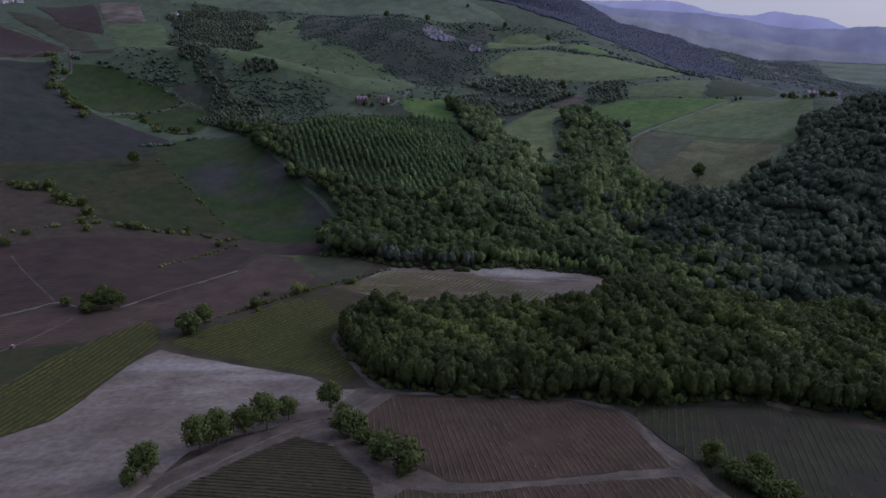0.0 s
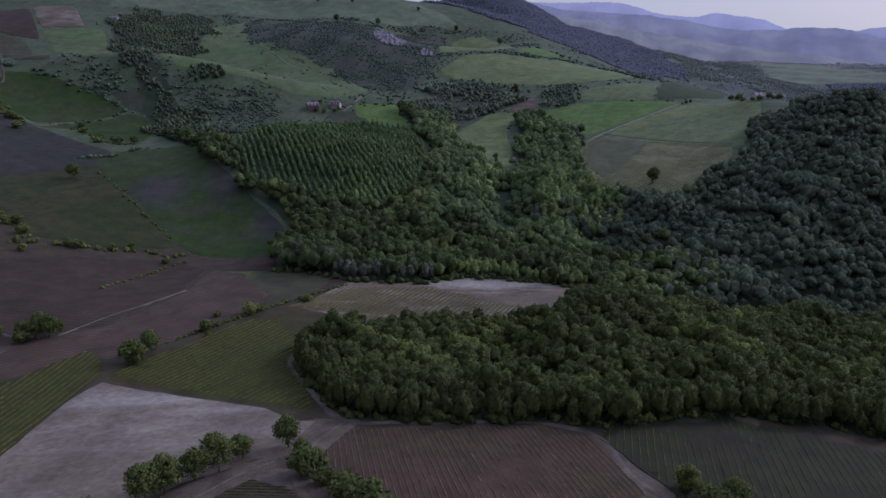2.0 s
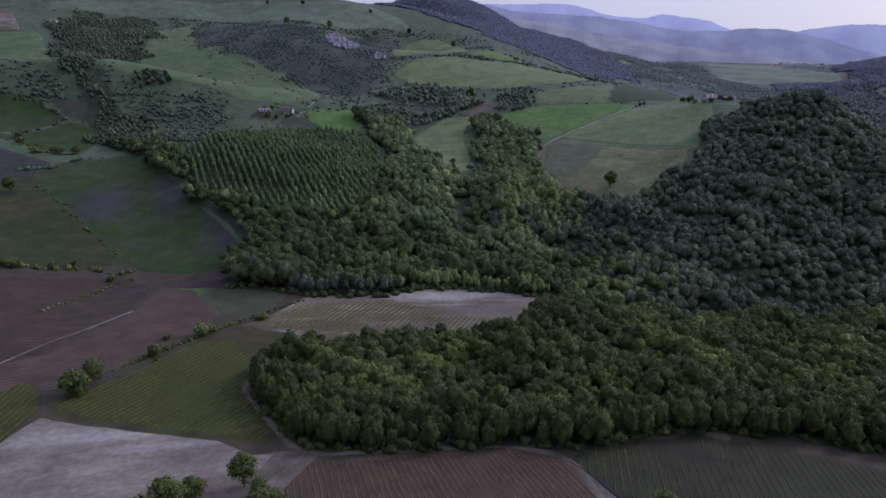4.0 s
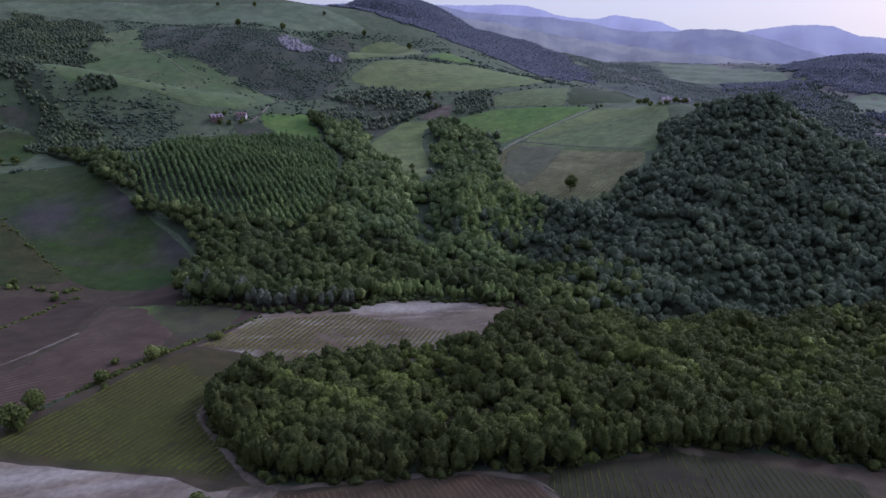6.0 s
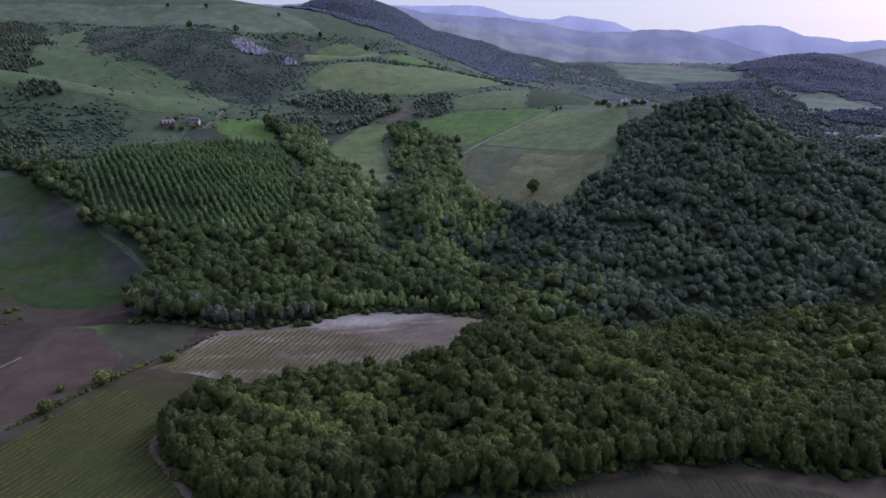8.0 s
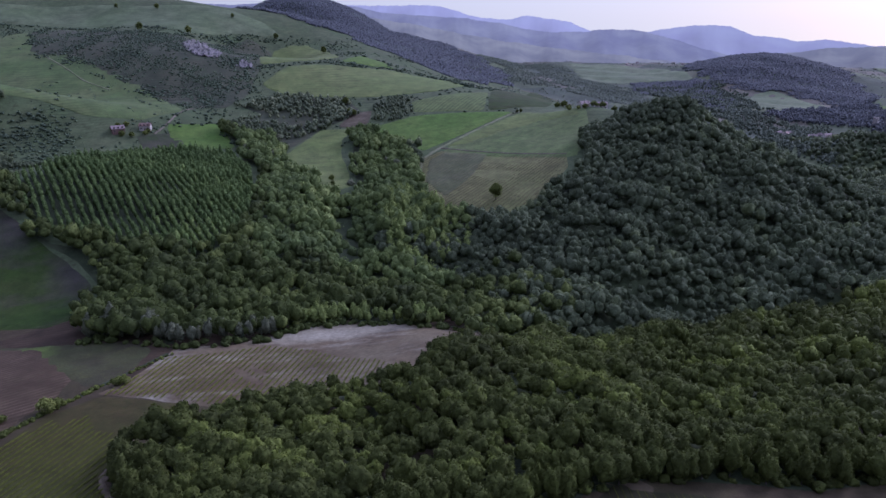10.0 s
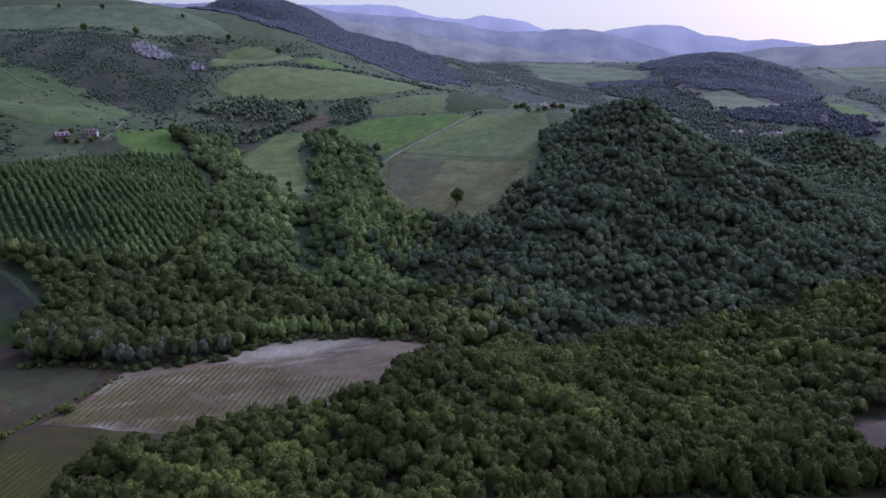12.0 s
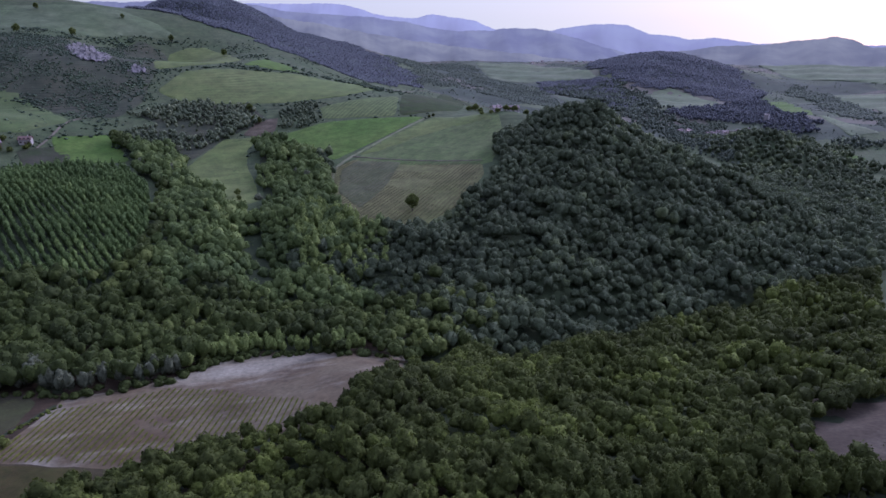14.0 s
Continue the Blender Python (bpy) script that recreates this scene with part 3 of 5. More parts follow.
lay("vleft", "vineyard", [(-114, 244), (-106, 235), (-101, 221), (-103, 207), (-103, 185), (-103, 159), (-111, 149), (-120, 142), (-141, 171), (-133, 182), (-132, 208), (-122, 232)], "vgrass", "green vineyard on a slope above bare clay", category="vineyard")
lay("wedge", "grass_field", [(-166, 210), (-153, 215), (-128, 222), (-132, 209), (-135, 187), (-144, 179)], "olive", "yellowish wedge of rough grass")
lay("brownlo", "ploughed_field", [(-171, 244), (-156, 258), (-136, 258), (-117, 268), (-102, 313), (-101, 364), (-81, 353), (-61, 308), (-64, 294), (-74, 273), (-97, 238), (-105, 235), (-114, 245), (-128, 223), (-154, 216), (-167, 213), (-183, 235)], "plough", "brown ploughed field with faint furrows")
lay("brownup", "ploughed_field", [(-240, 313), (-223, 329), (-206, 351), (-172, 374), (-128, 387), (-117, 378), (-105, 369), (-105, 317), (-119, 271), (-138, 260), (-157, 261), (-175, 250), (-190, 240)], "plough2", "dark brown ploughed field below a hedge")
lay("ygrass", "grass_field", [(-101, 366), (-84, 358), (-62, 350), (-40, 339), (-34, 328), (-39, 313), (-50, 299), (-55, 299), (-60, 307), (-70, 321), (-83, 335), (-93, 354)], "ygrass", "yellow-green strip of grass by the valley wood")
lay("white", "vineyard", [(-50, 290), (-37, 305), (-25, 328), (-4, 325), (23, 336), (45, 354), (70, 346), (90, 323), (112, 326), (98, 298), (76, 271), (60, 266), (33, 266), (13, 262), (-2, 262), (-19, 273), (-33, 281)], "chalk", "young vineyard on chalky pale ground", category="vineyard")
lay("vcen", "vineyard", [(-21, 156), (-15, 173), (-1, 172), (35, 173), (49, 163), (51, 144), (54, 133), (26, 125), (2, 120), (-11, 135), (-19, 147)], "vsoil", "brown vineyard with thin yellowish rows", category="vineyard")
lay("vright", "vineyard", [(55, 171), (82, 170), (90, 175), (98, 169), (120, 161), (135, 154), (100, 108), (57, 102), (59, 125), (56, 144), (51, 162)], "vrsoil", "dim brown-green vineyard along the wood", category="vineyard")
lay("vbot", "vineyard", [(-36, 144), (-25, 138), (-16, 124), (-13, 115), (-15, 106), (-62, 107), (-56, 116), (-53, 122), (-45, 133)], "dim", "brown-green vineyard beside a dirt track", category="vineyard")
lay("vbot2", "vineyard", [(-13, 111), (-8, 120), (-2, 117), (2, 118), (26, 123), (53, 129), (58, 117), (55, 105), (-14, 101)], "vsoil", "brown vineyard below a dirt track", category="vineyard")
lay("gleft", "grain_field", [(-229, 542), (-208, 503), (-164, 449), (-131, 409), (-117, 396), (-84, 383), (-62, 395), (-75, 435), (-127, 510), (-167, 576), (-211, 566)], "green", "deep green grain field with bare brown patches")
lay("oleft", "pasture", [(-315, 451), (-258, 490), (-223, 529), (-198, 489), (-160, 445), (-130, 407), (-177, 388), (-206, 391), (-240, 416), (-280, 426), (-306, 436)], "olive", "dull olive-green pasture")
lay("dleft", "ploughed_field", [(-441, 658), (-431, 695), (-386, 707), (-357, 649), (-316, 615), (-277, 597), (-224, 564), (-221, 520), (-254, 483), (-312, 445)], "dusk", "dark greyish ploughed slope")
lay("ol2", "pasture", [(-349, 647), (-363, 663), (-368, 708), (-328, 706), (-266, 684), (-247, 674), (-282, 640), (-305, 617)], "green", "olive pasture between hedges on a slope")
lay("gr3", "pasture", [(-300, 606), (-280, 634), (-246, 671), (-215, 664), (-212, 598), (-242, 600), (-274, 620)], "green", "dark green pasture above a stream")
lay("bleft", "ploughed_field", [(-269, 693), (-245, 696), (-212, 685), (-202, 670), (-218, 667), (-248, 676)], "thin", "small brown field among scrub")
lay("hillmead", "meadow", [(-235, 741), (-266, 1075), (-213, 1097), (-147, 991), (-73, 878), (-27, 762), (-63, 724), (-108, 721), (-143, 734), (-171, 731), (-207, 722)], "meadow", "smooth grassy hill meadow", category="meadow")
lay("farmmead", "meadow", [(-41, 722), (3, 727), (15, 664), (-24, 662), (-40, 696)], "bright", "bright green meadow beside a farm", category="meadow")
lay("farmbare", "farm_yard", [(-66, 695), (-40, 704), (-28, 686), (-28, 664), (-60, 664)], "thin", "bare earth yard below the farm")
# dark gaps between the rows: shade put into the ground colour
lay("orchard", "plantation_ground", [(-110, 600), (-92, 632), (-60, 655), (8, 648), (22, 578), (19, 510), (7, 460), (-20, 434), (-48, 452), (-103, 482), (-131, 548)], "under", "shade-dark grass between plantation tree rows")
lay("clearing", "meadow", [(52, 632), (69, 659), (93, 690), (112, 683), (121, 678), (106, 656), (98, 620), (96, 581), (91, 540), (79, 535), (68, 543), (65, 584), (54, 615)], "upgrass", "pale green clearing between woods", category="meadow")
lay("upmead", "meadow", [(52, 837), (84, 885), (137, 902), (217, 900), (272, 850), (284, 805), (228, 757), (179, 755), (72, 799)], "upgrass", "wide sloping green meadow", category="meadow")
lay("dome", "meadow", [(52, 894), (88, 1096), (117, 1113), (140, 1110), (163, 1058), (162, 966), (106, 915), (73, 899)], "upgrass", "rounded green knoll", category="meadow")
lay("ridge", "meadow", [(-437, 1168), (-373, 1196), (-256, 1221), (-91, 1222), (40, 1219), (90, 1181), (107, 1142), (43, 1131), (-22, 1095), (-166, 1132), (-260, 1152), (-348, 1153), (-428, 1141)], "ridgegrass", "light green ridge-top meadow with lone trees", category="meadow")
lay("vstrip", "vineyard", [(189, 726), (283, 749), (245, 665), (184, 693)], "strip", "bright green striped vineyard", category="vineyard")
lay("vgrey", "vineyard", [(286, 750), (470, 1029), (467, 932), (318, 674), (248, 664)], "green", "grey-green field on a rise")
lay("gfield", "grass_field", [(128, 671), (181, 684), (272, 654), (213, 618), (164, 594), (140, 611)], "bright", "vivid green grass field on a slope")
lay("tanup", "grass_field", [(280, 651), (315, 596), (289, 540), (253, 498), (175, 583), (214, 614)], "tanup", "dry tan and green field below the ridge")
lay("tangreen", "grass_field", [(278, 647), (309, 601), (301, 582), (272, 604), (238, 601), (202, 590), (183, 593), (213, 612)], "upgrass", "green grass strip above a dry slope", lift=0.16)
lay("knoll", "meadow", [(46, 764), (59, 782), (75, 783), (69, 766), (56, 760)], "ridgegrass", "small pale grassy knoll among scrub", category="meadow")
lay("brownpatch", "bare_field", [(110, 692), (123, 716), (139, 721), (148, 720), (137, 688), (122, 680)], "road", "small bare brown patch above a clearing")
lay("strip2", "meadow", [(157, 934), (194, 985), (219, 948), (223, 916), (193, 914)], "bright", "thin bright green strip behind a hedge", category="meadow")
lay("tan", "vineyard", [(177, 586), (251, 509), (241, 486), (210, 461), (179, 448), (156, 448), (136, 468), (133, 518), (154, 575)], "tan", "tan vineyard on a slope beside dark wood", category="vineyard")
lay("tanleft", "vineyard", [(177, 582), (206, 557), (177, 518), (149, 494), (145, 529), (160, 569)], "tanleft", "greener part of a dry vineyard slope", category="vineyard", lift=0.4)
lay("scrape", "bare_field", [(87, 176), (92, 175), (97, 175), (99, 171), (97, 168), (93, 169), (90, 173)], "chalk", "pale scraped bank at the edge of the wood")
lay("wedge2", "rough_ground", [(52, 158), (54, 150), (57, 141), (59, 133), (54, 130), (51, 132), (51, 141)], "road", "pale rough ground beside a track junction")
lay("yel_tl", "grass_field", [(-639, 1064), (-579, 1030), (-470, 962), (-334, 731), (-371, 729), (-471, 901), (-582, 991)], "ygrass", "yellow-green field on an upper slope")
lay("pur_tl", "ploughed_field", [(-627, 1119), (-535, 1124), (-453, 967), (-515, 978)], "plough2", "purple-brown ploughed field on an upper slope")
lay("pale_tl", "bare_field", [(-531, 1124), (-469, 1126), (-422, 1030), (-471, 1011)], "chalk", "pale bare field on an upper slope")
lay("clear14", "bare_field", [(187, 182), (195, 197), (212, 204), (234, 211), (262, 210), (320, 205), (320, 146), (245, 150), (206, 158), (188, 171)], "clay2", "grey bare field between woods")
lay("tan_tl", "ploughed_field", [(-642, 977), (-588, 961), (-461, 881), (-394, 723), (-437, 704), (-455, 681)], "plough2", "brown field with a pale edge")
lay("grn_tl", "grass_field", [(-467, 1006), (-397, 1032), (-274, 733), (-309, 735), (-438, 956)], "meadow", "green field on the upper slope")
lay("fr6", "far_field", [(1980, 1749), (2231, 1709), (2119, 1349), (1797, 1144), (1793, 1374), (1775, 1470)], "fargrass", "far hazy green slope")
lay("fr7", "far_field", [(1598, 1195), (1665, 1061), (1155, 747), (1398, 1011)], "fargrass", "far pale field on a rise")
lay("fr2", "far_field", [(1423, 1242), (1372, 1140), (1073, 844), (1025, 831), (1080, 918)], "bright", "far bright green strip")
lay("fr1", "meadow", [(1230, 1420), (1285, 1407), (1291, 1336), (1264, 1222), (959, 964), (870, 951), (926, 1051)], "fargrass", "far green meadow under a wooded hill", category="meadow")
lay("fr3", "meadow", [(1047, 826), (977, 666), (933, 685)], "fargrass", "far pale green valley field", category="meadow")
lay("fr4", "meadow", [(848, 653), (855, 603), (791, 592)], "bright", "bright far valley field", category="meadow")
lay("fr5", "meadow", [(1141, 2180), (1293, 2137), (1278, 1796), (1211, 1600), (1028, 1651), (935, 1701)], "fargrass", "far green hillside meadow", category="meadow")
lay("rockp", "rock_outcrop", [(-30, 1002), (-15, 1042), (2, 1052), (17, 952), (11, 922), (-11, 930), (-25, 955)], "rock", "bare grey eroded rock face", category="rock", cell=2.2, rough=2.2)
lay("rockp2", "rock_outcrop", [(28, 894), (39, 917), (48, 899), (49, 883), (34, 886)], "rock", "small bare grey rock face", category="rock", cell=2.0, rough=1.6)

ribbon("dirt_track", [(-35, 252), (-38, 242), (-40, 228), (-35, 215), (-25, 193), (-17, 178), (-1, 176), (35, 174), (50, 163), (51, 144), (55, 131), (60, 119)], 2.8, M["road"], "pale dirt track along the edge of the wood", lift=0.30)
ribbon("dirt_track", [(-17, 178), (-26, 159), (-27, 149), (-23, 135), (-13, 123), (2, 118), (26, 124), (55, 131)], 2.8, M["road"], "pale dirt track curving between vineyards", lift=0.34)
ribbon("dirt_track", [(-59, 114), (-57, 120), (-53, 125), (-47, 134), (-39, 146), (-35, 150), (-32, 152)], 0.9, M["roadpale"], "thin pale edge of a vineyard track", lift=0.40)
ribbon("field_bank", [(-106, 236), (-97, 238), (-73, 271), (-64, 282), (-44, 304), (-28, 322)], 2.6, M["under"], "dark grassy bank along a vineyard", category="ground", lift=0.2)
ribbon("dirt_track", [(-154, 210), (-150, 220), (-147, 231), (-144, 245)], 1.0, M["road"], "faint track through a ploughed field", lift=0.30)
ribbon("dirt_track", [(-210, 317), (-195, 300), (-176, 280), (-161, 264)], 1.2, M["road"], "faint track across a dark field", lift=0.30)
ribbon("dirt_track", [(-27, 155), (-40, 147), (-47, 135), (-56, 123), (-60, 112)], 7.5, M["road"], "dirt track beside a line of trees", lift=0.32)
ribbon("dirt_road", [(-179, 240), (-173, 247), (-165, 256), (-159, 263), (-147, 258), (-136, 256), (-129, 265), (-121, 282), (-113, 296), (-102, 321)], 1.4, M["roadpale"], "narrow pale road across ploughed fields", lift=0.30)
ribbon("ditch", [(50, 162), (53, 154), (55, 145), (58, 137), (60, 135)], 0.9, M["dusk"], "dark ditch beside a dirt track", category="ditch", lift=0.42)
ribbon("dirt_road", [(282, 803), (360, 943), (426, 1017), (459, 1008), (474, 963), (497, 920)], 3.4, M["roadpale"], "pale road along a crest", lift=0.5)
ribbon("dirt_track", [(-440, 710), (-414, 724), (-458, 876), (-371, 710), (-364, 685), (-365, 661)], 3.0, M["road"], "pale track on an upper slope", lift=0.6)
ribbon("dirt_track", [(-590, 964), (-551, 947), (-487, 899), (-458, 882)], 2.6, M["road"], "pale field edge track on an upper slope", lift=0.6)
ribbon("farm_track", [(140, 523), (156, 572), (179, 594), (214, 615), (275, 653)], 3.4, M["trackgrass"], "grassy farm track between fields", lift=0.30)
ribbon("farm_track", [(-180, 979), (-156, 937), (-129, 887), (-100, 856)], 2.6, M["trackgrass"], "pale worn path along a grassy crest", lift=1.0)
ribbon("farm_track", [(-52, 700), (-42, 722), (-26, 765), (-3, 782)], 2.0, M["roadpale"], "pale farm track climbing from the houses", lift=0.8)
ribbon("farm_track", [(178, 592), (216, 551), (252, 510)], 1.6, M["roadpale"], "faint dirt track across a slope", lift=0.6)

# ---- trees: clumps of leaves on lobes round a trunk ----


def ball(detail):
    """The corners and faces of a rounded block."""
    bm = bmesh.new()
    bmesh.ops.create_icosphere(bm, subdivisions=detail, radius=1.0)
    v = np.array([p.co for p in bm.verts])
    f = np.array([[p.index for p in q.verts] for q in bm.faces])
    bm.free()
    return v, f


FINE, BALL = ball(3), ball(2)
GEM_V = np.array([(1, 0, 0), (-1, 0, 0), (0, 1, 0), (0, -1, 0), (0, 0, 1), (0, 0, -1)], float)
GEM_F = np.array([(0, 2, 4), (2, 1, 4), (1, 3, 4), (3, 0, 4), (2, 0, 5), (1, 2, 5), (3, 1, 5), (0, 3, 5)])
GEM = (GEM_V, GEM_F)


def unit(a):
    return a / np.maximum(np.linalg.norm(a, axis=1), 1e-6)[:, None]


def crown_arrays(rng, lobes, leaves, size, core=0.86, loose=0.2, body=BALL):
    """Lobes: rows of centre and radii. Leaf clumps stand on the lobes, over a dark inner body."""
    lobes = np.asarray(lobes, float)
    vs, fs, ns, n = [], [], [], 0
    for c in lobes:
        v = body[0] * (1 + 0.14 * rng.standard_normal((len(body[0]), 1))) * c[3:6] * core + c[:3]
        vs.append(v)
        ns.append(unit(body[0] / c[3:6]))
        fs.append(body[1] + n)
        n += len(v)
    weight = lobes[:, 3] * lobes[:, 5]
    pick = rng.choice(len(lobes), leaves, p=weight / weight.sum())
    d = rng.standard_normal((leaves, 3))
    d[:, 2] += 0.45
    d = unit(d)
    c = lobes[pick]
    at = c[:, :3] + d * c[:, 3:6] * rng.uniform(0.86 - loose * 0.5, 1.06 + loose * 0.25, (leaves, 1))
    q, k, m = leaf_quads(rng, at, unit(d / c[:, 3:6]), size, loose)
    return np.concatenate(vs + [q]), np.concatenate(fs + [k + n]), np.concatenate(ns + [m])


def leaf_quads(rng, at, out, size, loose):
    """A bent four-cornered clump of leaves at each place, facing about outward."""
    leaves = len(at)
    nor = unit(out + loose * rng.standard_normal((leaves, 3)))
    u = unit(np.cross(nor, rng.standard_normal((leaves, 3))))
    w = np.cross(nor, u)
    s = size * rng.uniform(0.6, 1.35, (leaves, 1))
    corner = [at + s * (u * 0.6 - w * 0.1), at + s * (w * 0.55 + u * 0.1) - nor * s * 0.16, at - s * (u * 0.55 + w * 0.05) - nor * s * 0.1, at - s * w * 0.6 + nor * s * 0.12]
    k = (np.arange(leaves) * 4)[:, None]
    soft = unit(out + 1.6 * nor)
    return np.stack(corner, 1).reshape(-1, 3), np.concatenate([k + (0, 1, 2), k + (0, 2, 3)]), np.repeat(soft, 4, axis=0)


def dome_arrays(rng, r, h, bumps, leaves, size, body=BALL, low=0.2, loose=0.9):
    """One closed crown like a lumpy dome: bumps swell out of it, leaf clumps roughen it."""
    radii = np.array((r * rng.uniform(0.9, 1.1), r * rng.uniform(0.9, 1.1), h * (1 - low) * 0.5))
    mid = np.array((0, 0, h * (low + (1 - low) * 0.5)))
    i = np.arange(bumps) + 0.5
    z = 1 - 1.45 * i / bumps
    z = np.clip(z + rng.uniform(-0.12, 0.12, bumps), -0.5, 0.98)
    a = i * 2.39996 + rng.uniform(-0.7, 0.7, bumps)
    q = np.sqrt(1 - z * z)
    bd = np.stack([q * np.cos(a), q * np.sin(a), z], 1)
    grow_out = rng.uniform(0.2, 0.5, bumps)
    wide = 1.5 / math.sqrt(bumps)

    def skin(d):
        near = np.exp(-np.arccos(np.clip(d @ bd.T, -1, 1)) ** 2 / wide ** 2) * grow_out
        best = near.argmax(1)
        swell = 0.68 + near.max(1)
        taper = np.where(d[:, 2] < 0, 1 - 0.35 * d[:, 2] ** 2, 1)
        p = d * swell[:, None] * radii * np.stack([taper, taper, np.ones(len(d))], 1)
        n = unit(unit(d / radii) + 1.3 * unit((d - bd[best] * 0.8) / radii))
        return p, n

    v, nv = skin(body[0])
    v = v * (1 + 0.04 * rng.standard_normal((len(v), 1))) + mid
    d = rng.standard_normal((leaves, 3))
    d[:, 2] += 0.5
    at, out = skin(unit(d))
    at = at * rng.uniform(0.95, 1.14, (leaves, 1)) + mid
    lq, lk, lm = leaf_quads(rng, at, out, size, loose)
    return np.concatenate([v, lq]), np.concatenate([body[1], lk + len(v)]), np.concatenate([nv, lm])


def oak_lobes(rng, r, h, n):
    """A broad crown of n lobes, radius r, top at h."""
    out = [(0, 0, h * 0.6, r * 0.78, r * 0.78, h * 0.32)]
    for i in range(n):
        a = i * 2.399 + rng.uniform(-0.4, 0.4)
        q = r * rng.uniform(0.3, 0.78)
        z = h * (0.9 - 0.5 * (q / r) ** 1.6 + rng.uniform(-0.12, 0.05))
        s = r * rng.uniform(0.27, 0.46)
        out.append((q * math.cos(a), q * math.sin(a), z, s, s, s * rng.uniform(0.75, 1.0)))
    out.append((rng.uniform(-0.2, 0.2) * r, rng.uniform(-0.2, 0.2) * r, h * 0.86, r * 0.4, r * 0.4, h * 0.13))
    return out


def bush_lobes(rng, r, h, n):
    out = [(0, 0, h * 0.45, r * 0.75, r * 0.75, h * 0.45)]
    for i in range(n):
        a = i * 2.4 + rng.uniform(-0.5, 0.5)
        s = r * rng.uniform(0.35, 0.5)
        out.append((r * 0.6 * math.cos(a), r * 0.6 * math.sin(a), h * rng.uniform(0.3, 0.62), s, s, s * 0.9))
    return out


KINDS = {}


def kind_of_tree(key, count, r, h, bumps, leaves, size, seed, body=BALL, low=0.2):
    rng = np.random.default_rng(seed)
    lift = np.array((0, 0, 0.9 if body is GEM else 0.0))
    KINDS[key] = [(v, f, unit(m + lift)) for v, f, m in (dome_arrays(rng, r * rng.uniform(0.85, 1.15), h * rng.uniform(0.9, 1.1), bumps, leaves, size, body, low) for _ in range(count))]


kind_of_tree("oak", 12, 3.3, 10.6, 16, 210, 0.58, 1, FINE, 0.32)
kind_of_tree("hilloak", 12, 3.3, 10.2, 13, 66, 0.74, 2, BALL, 0.22)
kind_of_tree("poplar", 6, 1.6, 8.0, 5, 60, 0.55, 3, ball(1), 0.02)
kind_of_tree("willow", 6, 2.2, 9.0, 8, 110, 0.7, 8, BALL, 0.05)
kind_of_tree("bush", 5, 1.9, 2.6, 5, 60, 0.5, 4, BALL, -0.3)
kind_of_tree("farbush", 6, 4.0, 3.8, 5, 12, 1.3, 5, ball(1), -0.5)
kind_of_tree("fardot", 5, 4.2, 5.2, 3, 2, 1.5, 7, GEM, -0.4)
kind_of_tree("fartree", 6, 3.4, 8.5, 5, 14, 1.4, 6, ball(1), 0.0)


def scatter(poly, spacing, seed, jitter=0.42, keep=1.0, patchy=None, holes=(), rag=0.0):
    """Uneven places inside an outline, about so far apart."""
    rng = np.random.default_rng(seed)
    xs, ys = [p[0] for p in poly], [p[1] for p in poly]
    x, y = np.meshgrid(np.arange(min(xs), max(xs), spacing), np.arange(min(ys), max(ys), spacing * 0.87))
    x = x + (np.arange(x.shape[0])[:, None] % 2) * spacing * 0.5
    x, y = x.ravel(), y.ravel()
    x = x + rng.uniform(-jitter, jitter, len(x)) * spacing
    y = y + rng.uniform(-jitter, jitter, len(y)) * spacing
    wx = rag * (np.sin(y / 13.7 + x / 31) + 0.7 * np.sin(y / 5.9 + 1.3 + x / 17))
    wy = rag * (np.sin(x / 12.1 + y / 27) + 0.7 * np.sin(x / 6.3 + 0.7 - y / 19))
    ok = inside(poly, x + wx, y + wy) & (rng.random(len(x)) < keep)
    for h in holes:
        ok &= ~inside(h, x, y)
    if patchy is not None:
        f = np.sin(x / 19 + 2 * np.sin(y / 37)) * np.sin(y / 23 + 1.7 * np.sin(x / 41)) + rng.normal(0, 0.35, len(x))
        ok &= f > patchy
    return np.stack([x[ok], y[ok]], 1)


